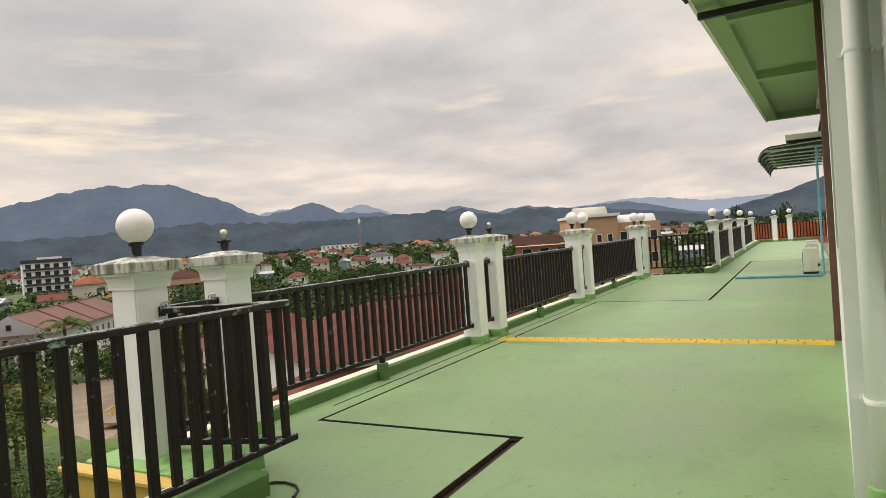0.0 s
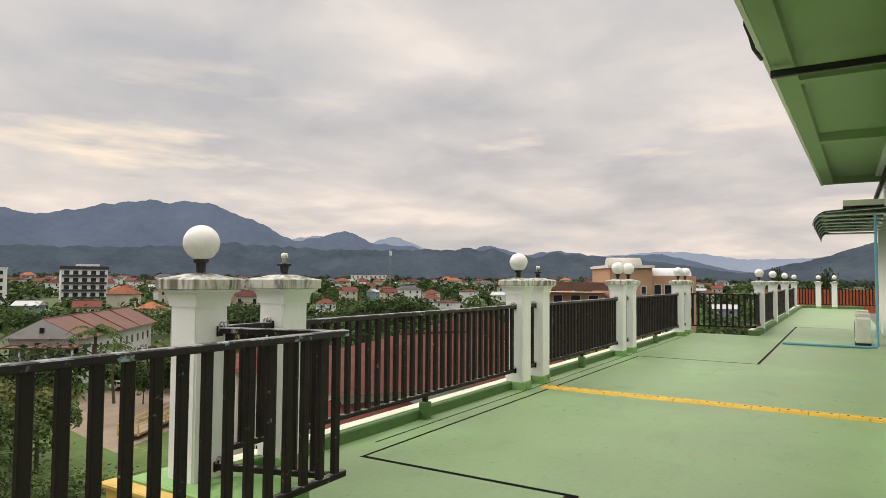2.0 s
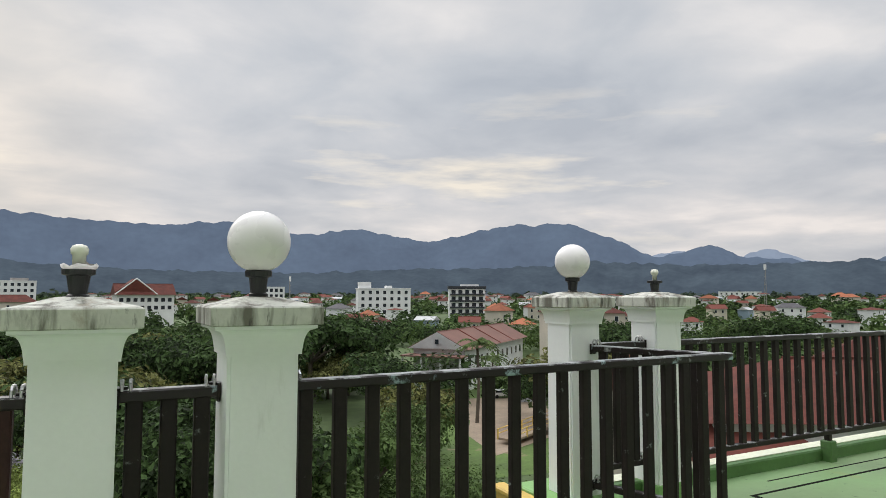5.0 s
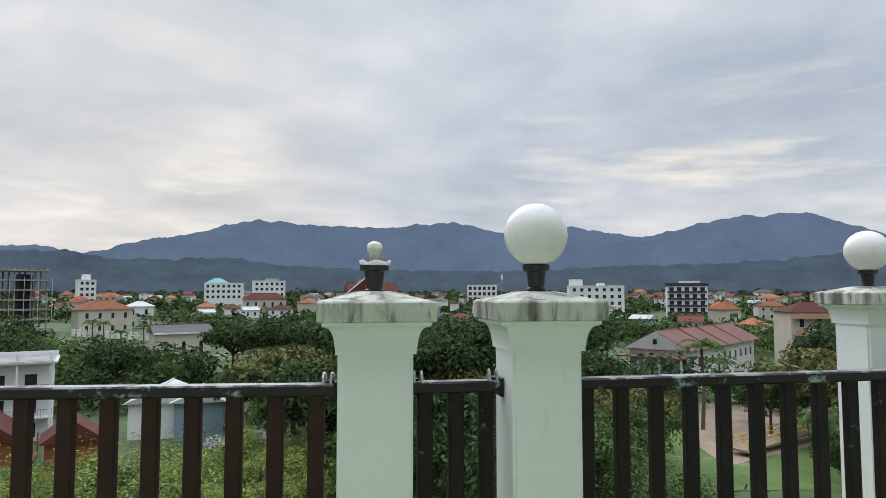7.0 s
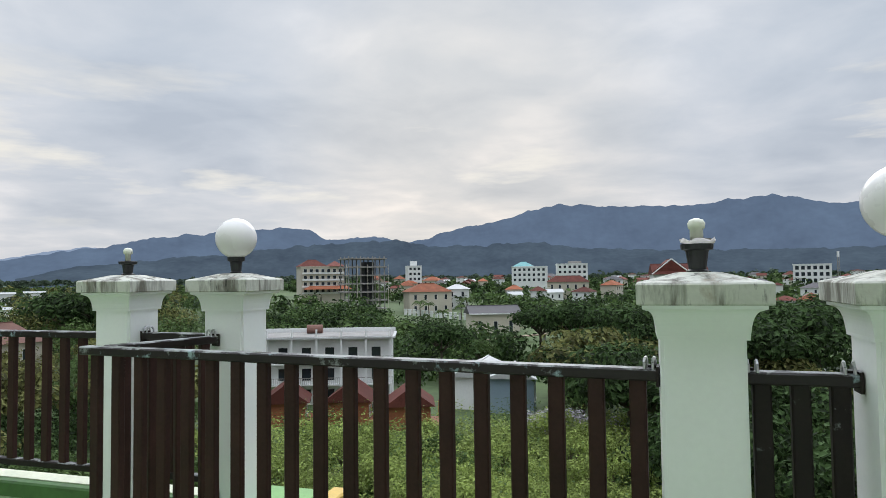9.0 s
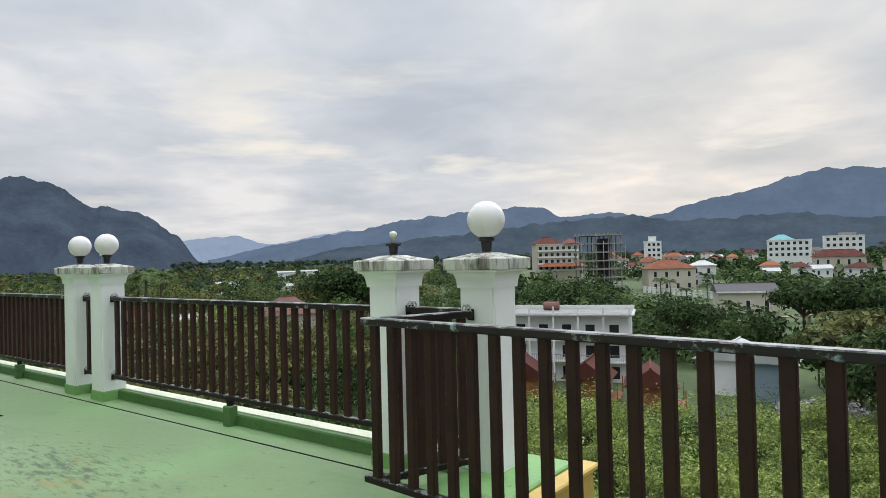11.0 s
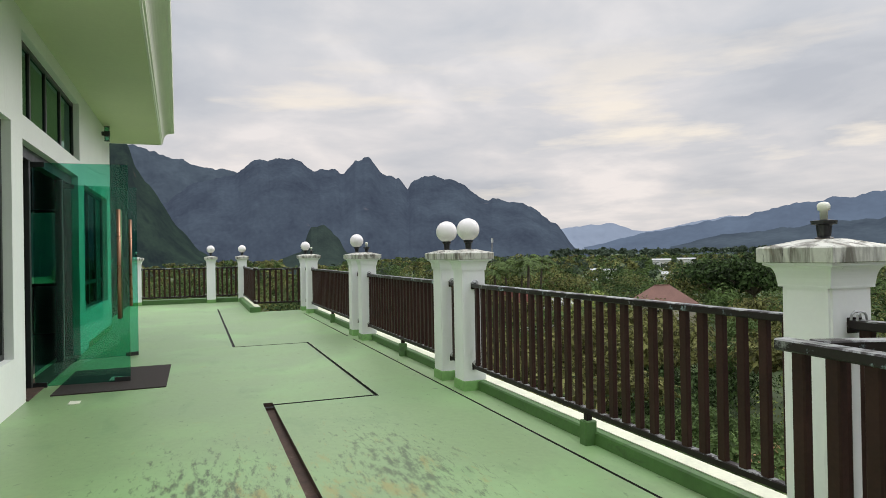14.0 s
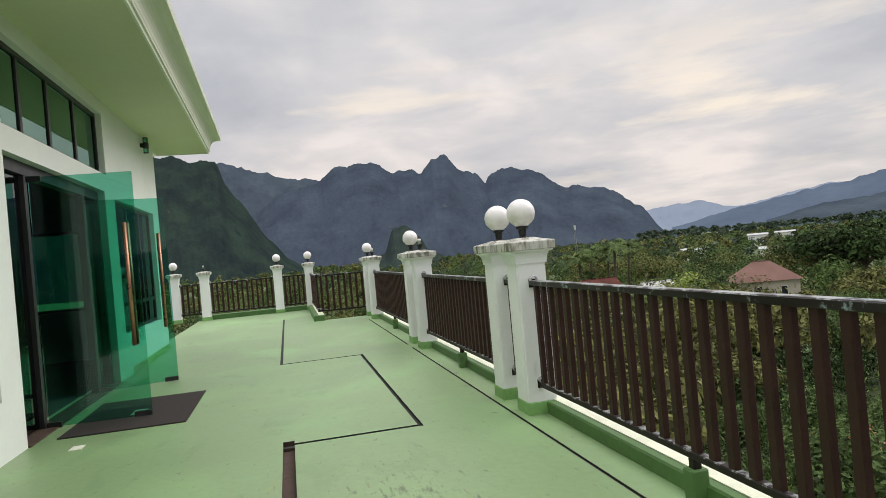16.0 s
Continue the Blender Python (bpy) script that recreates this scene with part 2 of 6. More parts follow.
worn_patch(FLOOR_GREEN, (0.045, 0.06, 0.033), (-4.7, 0.75), (1.5, 0.65), 5.5, 0.40, 0.52)
worn_patch(FLOOR_GREEN, (0.06, 0.085, 0.045), (-5.2, 2.0), (1.5, 0.55), 6.0, 0.425, 0.55)
worn_patch(FLOOR_GREEN, (0.055, 0.075, 0.04), (-3.2, 1.6), (1.0, 0.45), 8.0, 0.415, 0.54)
worn_patch(FLOOR_GREEN, (0.32, 0.29, 0.10), (-3.8, 1.4), (2.6, 1.2), 2.4, 0.44, 0.56)
KERB_GREEN = material("green_kerb_paint", (0.082, 0.180, 0.050), 0.6, vary=0.2, scale=3, fine=30)
layer(KERB_GREEN, (0.05, 0.08, 0.035), 2.5, 0.56, 0.7, (1, 1, 3), amount=0.8)
BASE_GREEN = material("green_base_paint", (0.22, 0.42, 0.14), 0.6, vary=0.15, scale=5, fine=40)
layer(BASE_GREEN, (0.10, 0.14, 0.06), 5, 0.56, 0.7, amount=0.8)
LEDGE_YELLOW = material("yellow_ledge_paint", (0.62, 0.42, 0.10), 0.6, vary=0.15, scale=4, fine=40)
LEDGE_PALE = material("pale_ledge_paint", (0.74, 0.76, 0.58), 0.6, vary=0.15, scale=4, fine=40)
TAR = material("black_joint_tar", (0.018, 0.018, 0.016), 0.8, vary=0.4, scale=6, fine=60)
RUST = material("rusty_channel", (0.075, 0.045, 0.032), 0.9, vary=0.5, scale=8, fine=60, second=(0.15, 0.12, 0.09), mask=0.6)
WHITE = material("white_wall_paint", (0.81, 0.84, 0.80), 0.6, vary=0.04, scale=1.5, fine=30, bump=0.08)
layer(WHITE, (0.50, 0.53, 0.47), 1.2, 0.60, 0.78, (2, 2, 0.5), amount=0.45)
PILLAR = material("white_pillar_paint", (0.88, 0.885, 0.88), 0.55, vary=0.03, scale=2.5, fine=45, bump=0.1)
layer(PILLAR, (0.36, 0.36, 0.30), 3.2, 0.64, 0.76, (3, 3, 0.5), amount=0.3)
layer(PILLAR, (0.20, 0.19, 0.15), 16, 0.70, 0.76, amount=0.5)
CAP = material("weathered_cap", (0.58, 0.58, 0.52), 0.75, vary=0.12, scale=6, fine=60, bump=0.25)
layer(CAP, (0.11, 0.10, 0.075), 5.0, 0.45, 0.61, (2.6, 2.6, 0.5), amount=0.9)
layer(CAP, (0.035, 0.033, 0.028), 13.0, 0.60, 0.68, (2.0, 2.0, 0.4), amount=0.85)
layer(CAP, (0.30, 0.24, 0.17), 9.0, 0.58, 0.7, (1, 1, 0.6), amount=0.7)
SOFFIT_PALE = material("pale_green_soffit_paint", (0.60, 0.63, 0.42), 0.65, vary=0.06, scale=0.8, fine=20, bump=0.04)
SOFFIT = material("green_soffit_paint", (0.27, 0.385, 0.19), 0.65, vary=0.06, scale=0.8, fine=20, bump=0.04)
CORNICE = material("cream_cornice_paint", (0.72, 0.75, 0.63), 0.6, vary=0.06, scale=1.5, fine=30)
RAIL = material("dark_brown_rail_paint", (0.020, 0.0145, 0.0135), 0.5, specular=0.2, vary=0.35, scale=5, fine=60, bump=0.15, second=(0.34, 0.35, 0.36), mask=0.73, mask_scale=11)
RAIL_TOP = material("worn_rail_paint", (0.017, 0.012, 0.011), 0.36, specular=0.3, vary=0.3, scale=5, fine=60, bump=0.2, second=(0.33, 0.42, 0.46), mask=0.60, mask_scale=5)
# the pale grey on top is wear together with painted-in sky reflection
wear_and_sky_sheen(RAIL_TOP, (0.36, 0.37, 0.37), 0.60, 0.68)
wear_and_sky_sheen(RAIL, (0.30, 0.31, 0.31), 0.64, 0.72, 12.0)
RAIL_RED = material("red_brown_rail_paint", (0.038, 0.0165, 0.0135), 0.5, specular=0.2, vary=0.35, scale=5, fine=60, bump=0.15, second=(0.34, 0.35, 0.36), mask=0.75, mask_scale=11)
BLACK = material("black_plastic", (0.012, 0.012, 0.013), 0.4, vary=0.3, scale=12, fine=80)
GLOBE = material("milky_globe", (0.83, 0.80, 0.79), 0.28, vary=0.03, scale=6, fine=40, bump=0.0)
layer(GLOBE, (0.62, 0.60, 0.55), 7, 0.58, 0.75, amount=0.35)
BULB = material("white_bulb", (0.8, 0.8, 0.68), 0.4, vary=0.03, bump=0)
PVC = material("white_pipe_paint", (0.87, 0.89, 0.87), 0.45, vary=0.05, scale=3, fine=30)
layer(PVC, (0.45, 0.47, 0.42), 3, 0.62, 0.75, (2, 2, 0.4), amount=0.5)
BROWN_PIPE = material("brown_pipe_paint", (0.11, 0.055, 0.035), 0.5, vary=0.3, scale=5, fine=40)
BLUE_PIPE = material("blue_pipe", (0.12, 0.36, 0.48), 0.45, vary=0.15, scale=4, fine=40)
YELLOW_TRIM = material("yellow_ramp_paint", (0.72, 0.46, 0.05), 0.55, vary=0.15, scale=6, fine=50, second=(0.13, 0.10, 0.05), mask=0.67, mask_scale=8)
FRAME = material("black_window_frame", (0.018, 0.020, 0.020), 0.4, vary=0.25, scale=8, fine=60)
MAT = material("dark_brown_doormat", (0.026, 0.019, 0.016), 0.95, vary=0.3, scale=30, fine=200, bump=0.5)
COPPER = material("brushed_copper_handle", (0.42, 0.22, 0.14), 0.3, metal=0.8, vary=0.15, scale=10, fine=80)
STEEL = material("steel", (0.5, 0.5, 0.5), 0.3, metal=0.9, vary=0.1)
GLASS = clear_glass("green_glass", (0.42, 0.78, 0.68))
DARK_GLASS = clear_glass("dark_tinted_glass", (0.16, 0.28, 0.25), ior=2.3)
MIRROR_GLASS = clear_glass("reflective_green_glass", (0.16, 0.30, 0.25), ior=6.5, gloss=(0.42, 0.66, 0.56))
# near-black, hardly reflecting panes that stand in for dark window openings
NEAR_BLACK_GLASS = clear_glass("near_black_glass", (0.05, 0.06, 0.06), rough=0.1, ior=1.03, gloss=(0.12, 0.13, 0.13))
AC_WHITE = material("cream_metal", (0.66, 0.66, 0.60), 0.5, vary=0.08, scale=6, fine=40)
# the dimness of the rooms is put into one near-black colour for every surface
ROOM_DARK = material("dim_room_near_black", (0.05, 0.055, 0.05), 0.8, vary=0.2)

# ---- mesh helpers ----
def box(bm, x0, y0, z0, x1, y1, z1, bevel=0.0):
    m = Matrix.Translation(((x0 + x1) / 2, (y0 + y1) / 2, (z0 + z1) / 2)) @ Matrix.Diagonal((abs(x1 - x0), abs(y1 - y0), abs(z1 - z0), 1))
    v = bmesh.ops.create_cube(bm, size=1, matrix=m)["verts"]
    if bevel:
        e = list({k for a in v for k in a.link_edges})
        bmesh.ops.bevel(bm, geom=e, offset=bevel, segments=1, affect="EDGES")
    return bm


def boxes(*rows, bevel=0.0):
    bm = bmesh.new()
    for r in rows:
        box(bm, *r, bevel=bevel)
    return bm


def rings(bm, outline, closed_top=True, closed_bottom=True):
    """Skin a stack of rings of equal point count."""
    vs = [[bm.verts.new(p) for p in ring] for ring in outline]
    n = len(vs[0])
    for a, b in zip(vs, vs[1:]):
        for i in range(n):
            bm.faces.new((a[i], a[(i + 1) % n], b[(i + 1) % n], b[i]))
    if closed_bottom:
        bm.faces.new(vs[0][::-1])
    if closed_top:
        bm.faces.new(vs[-1])
    return bm


def square_stack(bm, rows, cx=0.0, cy=0.0):
    """Rows of (half width, z)."""
    return rings(bm, [[(cx - h, cy - h, z), (cx + h, cy - h, z), (cx + h, cy + h, z), (cx - h, cy + h, z)] for h, z in rows])


def lathe(bm, rows, n=20, cx=0.0, cy=0.0):
    """Rows of (radius, z)."""
    return rings(bm, [[(cx + r * math.cos(2 * math.pi * i / n), cy + r * math.sin(2 * math.pi * i / n), z) for i in range(n)] for r, z in rows])


def tube(bm, a, b, r, n=10, r2=None):
    a, b = Vector(a), Vector(b)
    q = (b - a).to_track_quat("Z", "Y")
    r2 = r if r2 is None else r2
    return rings(bm, [[p + q @ Vector((k * math.cos(2 * math.pi * i / n), k * math.sin(2 * math.pi * i / n), 0)) for i in range(n)] for p, k in ((a, r), (b, r2))])


def mesh_of(name, bm, mat, smooth=False):
    bmesh.ops.recalc_face_normals(bm, faces=bm.faces)
    me = bpy.data.meshes.new(name)
    bm.to_mesh(me)
    bm.free()
    for m in mat if isinstance(mat, (list, tuple)) else (mat,):
        me.materials.append(m)
    if smooth:
        for p in me.polygons:
            p.use_smooth = True
    return me


def part(name, bm, mat, parent=None, label="", smooth=False, at=None):
    ob = new(name, mesh_of(name, bm, mat, smooth))
    if parent:
        ob.parent = parent
    if at is not None:
        ob.matrix_basis = at
    return tagged(ob, label)


def thing(name, label, category, group="", at=None, kind=""):
    ob = new(name)
    ob.empty_display_size = 0.2
    if at is not None:
        ob.matrix_basis = at
    return tagged(ob, label, category, group, kind)


def piece(name, mesh, parent, m):
    """A further object on a shared mesh."""
    ob = new(name, mesh)
    ob.parent = parent
    ob.matrix_basis = m
    return ob


def structure(name, bm, mat, label="", smooth=False):
    ob = part(name, bm, mat, None, label, smooth)
    return tagged(ob, label, kind="structure")

# ---- the roof terrace ----
XC = 0.445          # middle of the bay in front
ROW = 3.42          # line of the outer pillars
KERB_IN, KERB_OUT = 3.45, 3.66
BAY_IN, BAY_OUT = 2.27, 2.66
BAY = (XC - 2.42, XC + 2.42)      # the gap in the outer edge
LEFT_END, RIGHT_END = -23.1, 42.0
WALL_Y = -0.95


def stepped_floor(name, xs, ys, height, mats, pick):
    """A floor of cells at their own heights, with the small walls between them."""
    bm = bmesh.new()
    xs, ys = sorted(set(xs)), sorted(set(ys))
    cell = {}
    for i, (x0, x1) in enumerate(zip(xs, xs[1:])):
        for j, (y0, y1) in enumerate(zip(ys, ys[1:])):
            h = height((x0 + x1) / 2, (y0 + y1) / 2)
            cell[i, j] = h
            if h is None:
                continue
            f = bm.faces.new([bm.verts.new(p) for p in ((x0, y0, h), (x1, y0, h), (x1, y1, h), (x0, y1, h))])
            f.material_index = pick(h)
    for (i, j), h in cell.items():
        for di, dj in ((1, 0), (0, 1)):
            k = cell.get((i + di, j + dj))
            if h is None or k is None or abs(h - k) < 1e-6:
                continue
            if di:
                a, b = (xs[i + 1], ys[j]), (xs[i + 1], ys[j + 1])
            else:
                a, b = (xs[i], ys[j + 1]), (xs[i + 1], ys[j + 1])
            f = bm.faces.new([bm.verts.new(p) for p in ((*a, h), (*b, h), (*b, k), (*a, k))])
            f.material_index = pick(min(h, k))
    me = bpy.data.meshes.new(name)
    bm.to_mesh(me)
    bm.free()
    for m in mats:
        me.materials.append(m)
    return new(name, me)


# sunk joints in the floor: x0, y0, x1, y1, depth
JOINTS = [
    (-20.0, 1.225, -11.95, 1.265, 0.02), (-11.95, 1.225, -11.90, 2.43, 0.02), (-11.95, 2.39, -7.46, 2.43, 0.025),
    (-7.52, 1.29, -7.47, 2.43, 0.02), (-7.60, 1.29, -0.5, 1.38, 0.045), (-0.5, 1.265, 1.9, 1.355, 0.045), (1.9, 1.225, 4.49, 1.315, 0.045), (4.45, 1.225, 4.50, 3.08, 0.022),
    (4.45, 3.05, 12.98, 3.08, 0.02), (12.93, 0.95, 12.98, 3.08, 0.02), (12.93, 0.95, 24.0, 1.0, 0.03),
    (-12.0, 3.19, -2.9, 3.215, 0.015), (-17.4, 3.19, -12.4, 3.215, 0.015), (4.9, 3.25, 19.0, 3.27, 0.012), (23.95, -0.5, 24.0, 0.97, 0.02),
]


def floor_height(x, y):
    if y > BAY_IN + 0.1 and XC - 2.60 < x < XC + 2.60:
        return None
    if (y > 2.0 and x < -18.55) or (y > 1.62 and x > 19.55):
        return None
    for x0, y0, x1, y1, d in JOINTS:
        if x0 < x < x1 and y0 < y < y1:
            return -d
    return 0.0


fx = [LEFT_END, RIGHT_END, XC - 2.60, XC + 2.60, -18.55, 19.55] + [v for j in JOINTS for v in (j[0], j[2])]
fy = [WALL_Y - 0.3, KERB_IN, BAY_IN + 0.1, 2.0, 1.62] + [v for j in JOINTS for v in (j[1], j[3])]
terrace_floor = tagged(stepped_floor("floor", fx, fy, floor_height, (FLOOR_GREEN, RUST, TAR), lambda h: 0 if h == 0 else (1 if h < -0.028 else 2)),
                       "light green painted concrete roof terrace floor with sunk joints", kind="structure")

# slab under the floor, with its stepped outer edge
LB2, RB2 = (LEFT_END, -18.4), (19.5, 41.6)
slab = bmesh.new()
box(slab, LEFT_END - 0.3, WALL_Y - 0.3, -0.6, RIGHT_END + 0.3, 1.7, -0.06)
box(slab, LB2[1], 1.7, -0.6, RB2[0], BAY_OUT - 0.02, -0.06)
for a, b in ((LB2[1], BAY[0]), (BAY[1], RB2[0])):
    box(slab, a, BAY_OUT - 0.02, -0.6, b, KERB_OUT - 0.02, -0.06)
structure("slab", slab, KERB_GREEN, "painted concrete edge of the roof slab")


def kerb(x0, y0, x1, y1, h=0.10):
    bm = boxes((x0, y0, -0.05, x1, y1, h), bevel=0.012)
    structure("kerb", bm, KERB_GREEN, "dark green painted concrete kerb under the railing")
    # paler strip painted on the outer half of its top
    if abs(x1 - x0) > abs(y1 - y0):
        structure("trim", boxes((x0 + 0.02, y1 - 0.14, h - 0.01, x1 - 0.02, y1 - 0.004, h + 0.006)), LEDGE_PALE, "pale green painted strip on the kerb")


kerb(LB2[1], KERB_IN, XC - 2.95, KERB_OUT)
kerb(XC + 2.95, KERB_IN, RB2[0], KERB_OUT)
kerb(XC - 2.62, BAY_IN, XC + 2.62, BAY_OUT, 0.14)
kerb(LB2[0], 1.98, LB2[1], 2.24, 0.14)
kerb(RB2[0], 1.60, RB2[1], 1.88, 0.14)
kerb(LEFT_END - 0.18, WALL_Y - 0.3, LEFT_END + 0.18, 1.97, 0.14)
kerb(RIGHT_END - 0.5, WALL_Y - 0.3, RIGHT_END - 0.15, 1.59, 0.14)
# ledges beside the bay, pale on top and yellow on the cut side
for s in (-1, 1):
    a, b = sorted((XC + s * 2.42, XC + s * 2.98))
    structure("ledge", boxes((a, BAY_OUT + 0.005, -0.05, b, KERB_OUT + 0.12, 0.12), bevel=0.01), BASE_GREEN, "light green painted ledge beside the bay")
    y = sorted((XC + s * 2.42, XC + s * 2.33))
    structure("trim", boxes((y[0], BAY_OUT + 0.006, -0.35, y[1], KERB_OUT + 0.22, 0.06), (y[0] - 0.03 * (s > 0), BAY_OUT + 0.008, 0.06, y[1] + 0.03 * (s < 0), KERB_OUT + 0.25, 0.10), bevel=0.01), LEDGE_YELLOW, "yellow painted moulding on the cut side of the ledge")


def pillar_proto():
    p = thing("pillar", "white painted square pillar with a weathered cap and a green base", "pillar", "terrace pillars", pose(XC - 0.305, 2.40, 0))
    bm = bmesh.new()
    square_stack(bm, [(0.130, 0.10), (0.130, 1.235)])
    e = [k for k in bm.edges if abs(k.verts[0].co.z - k.verts[1].co.z) > 0.5]
    bmesh.ops.bevel(bm, geom=e, offset=0.012, segments=2, affect="EDGES")
    part("shaft", bm, PILLAR, p)
    bm = bmesh.new()
    cove = [(0.139, 1.232), (0.139, 1.243)] + [(0.141 + 0.030 * (1 - math.cos(a)), 1.243 + 0.082 * math.sin(a)) for a in [k * math.pi / 16 for k in range(1, 9)]] + [(0.185, 1.331), (0.185, 1.343)]
    square_stack(bm, cove)
    part("cap_moulding", bm, PILLAR, p)
    bm = bmesh.new()
    square_stack(bm, [(0.196, 1.343), (0.202, 1.347), (0.203, 1.408), (0.197, 1.414), (0.15, 1.424), (0.07, 1.446), (0.05, 1.448)])
    part("cap", bm, CAP, p, "weathered concrete cap slab")
    bm = bmesh.new()
    square_stack(bm, [(0.136, 0.0), (0.136, 0.095), (0.131, 0.103)])
    part("base", bm, BASE_GREEN, p, "green painted base")
    return p


PILLAR_ONE = pillar_proto()


def lamp_proto(bare):
    kind = "bare white bulb on a black socket" if bare else "milky white globe lamp on a black socket"
    p = thing("pillar_lamp", kind + ", on a pillar cap", "lamp", "bare pillar lamps" if bare else "globe pillar lamps")
    bm = bmesh.new()
    lathe(bm, [(0.034, 0.0), (0.036, 0.012), (0.030, 0.016), (0.036, 0.075), (0.050, 0.080), (0.052, 0.100), (0.048, 0.104)] if not bare else
          [(0.040, 0.0), (0.040, 0.010), (0.028, 0.016), (0.034, 0.070), (0.054, 0.074), (0.056, 0.090), (0.030, 0.094)], 18)
    part("socket", bm, BLACK, p, "black plastic socket", smooth=False)
    bm = bmesh.new()
    if bare:
        lathe(bm, [(0.016, 0.092), (0.017, 0.135), (0.026, 0.139), (0.028, 0.160), (0.022, 0.172), (0.008, 0.177)], 16)
        part("bulb", bm, BULB, p, "small white bulb", smooth=True)
    else:
        bmesh.ops.create_uvsphere(bm, u_segments=36, v_segments=22, radius=0.121, matrix=Matrix.Translation((0, 0, 0.216)))
        part("globe", bm, GLOBE, p, "milky white plastic globe", smooth=True)
    return p


GLOBE_ONE = lamp_proto(False)
BARE_ONE = lamp_proto(True)
GLOBE_USED, BARE_USED, PILLAR_USED = [], [], []


def put_pillar(x, y, lamp, tall=1.02):
    m = pose(x, y, 0) @ Matrix.Diagonal((1, 1, tall, 1))
    if PILLAR_USED:
        copy_thing(PILLAR_ONE, m)
    else:
        PILLAR_ONE.matrix_basis = m
        PILLAR_USED.append(1)
    used, one = (GLOBE_USED, GLOBE_ONE) if lamp == "globe" else (BARE_USED, BARE_ONE)
    if lamp:
        m = pose(x, y, 1.447 * tall, 0, 0, random.uniform(0, 360))
        if used:
            copy_thing(one, m)
        else:
            one.matrix_basis = m
            used.append(1)


PILLARS = [  # x, y, lamp, and how tall
    (XC + 0.31, 2.40, "globe", 1.003), (XC - 0.305, 2.40, None, 1.0),
    (XC + 2.68, ROW, "globe"), (XC + 3.46, ROW, "bare"), (XC + 7.80, ROW, "globe"), (XC + 8.46, ROW, "bare"),
    (XC + 12.38, ROW, "globe"), (XC + 13.10, ROW, "globe"), (XC + 17.85, ROW, "globe"), (XC + 18.75, ROW, "globe"),
    (XC - 2.815, ROW, "globe"), (XC - 3.61, ROW, "bare"), (XC - 7.83, ROW, "globe"), (XC - 8.47, ROW, "globe"),
    (XC - 12.27, ROW, "bare"), (XC - 12.99, ROW, "globe"), (XC - 17.95, ROW, "bare"), (XC - 18.9, ROW, "globe"),
    (-22.9, 2.09, "globe"), (-22.9, 1.14, "globe"), (-22.9, -1.00, "bare"), (-22.9, -1.85, "globe"),
    (20.9, 1.72, "globe"), (24.9, 1.70, "globe"), (30.5, 1.72, "globe"), (39.0, 1.85, "globe"), (41.6, 0.82, "globe"), (41.6, 0.06, "globe"),
]
for row in PILLARS:
    put_pillar(*row)

# the broken lamp on the other pillar of the bay: socket, shard of its globe, bare bulb
broken = thing("pillar_lamp", "broken pillar lamp with a jagged white globe shard", "lamp", "", pose(XC - 0.305, 2.40, 1.447))
bm = lathe(bmesh.new(), [(0.034, 0), (0.036, 0.010), (0.028, 0.015), (0.038, 0.078), (0.052, 0.082), (0.054, 0.100), (0.03, 0.104)], 18)
part("socket", bm, BLACK, broken, "black plastic socket")
bm = lathe(bmesh.new(), [(0.021, 0.10), (0.022, 0.150), (0.027, 0.154), (0.029, 0.172), (0.022, 0.183), (0.008, 0.188)], 18)
part("bulb", bm, BULB, broken, "cream white bulb", smooth=True)
bm = bmesh.new()
for i in range(13):
    a = radians(-160 + i * 22)
    h = 0.018 + 0.05 * max(0, math.sin(a * 0.8 - 0.6)) + 0.006 * math.sin(i * 2.3)
    r = 0.045
    for k, (rr, z) in enumerate(((r, 0.096), (r + 0.012, 0.096 + h * 0.5), (r + 0.016, 0.098 + h))):
        bm.verts.new((rr * math.cos(a), rr * math.sin(a), z))
bm.verts.ensure_lookup_table()
for i in range(12):
    for k in range(2):
        bm.faces.new([bm.verts[j] for j in (i * 3 + k, i * 3 + 3 + k, i * 3 + 4 + k, i * 3 + 1 + k)])
bmesh.ops.solidify(bm, geom=bm.faces[:], thickness=0.004)
part("globe_shard", bm, GLOBE, broken, "broken white globe shard", smooth=True)

BALUSTER = mesh_of("baluster", boxes((-0.029, -0.019, 0, 0.029, 0.019, 1), bevel=0.006), RAIL)
BALUSTER_RED = mesh_of("baluster", boxes((-0.029, -0.019, 0, 0.029, 0.019, 1), bevel=0.006), RAIL_RED)


BRACKET = mesh_of("bracket", boxes((-0.004, -0.036, -0.03, 0.008, 0.036, 0.04), (0.008, -0.012, 0.032, 0.035, 0.012, 0.042), bevel=0.002), RAIL)


def bolt_loops():
    """Two small loops of bent rod that clamp the rail's end."""
    bm = bmesh.new()
    for x in (0.014, 0.042):
        pts = [(x, -0.030, 0.028), (x, -0.026, 0.052), (x, -0.008, 0.066), (x + 0.004, 0.010, 0.064), (x + 0.004, 0.022, 0.050), (x + 0.004, 0.026, 0.028)]
        for p, q in zip(pts, pts[1:]):
            tube(bm, p, q, 0.0055, 6)
    return bm


BOLTS = mesh_of("bolt", bolt_loops(), STEEL)


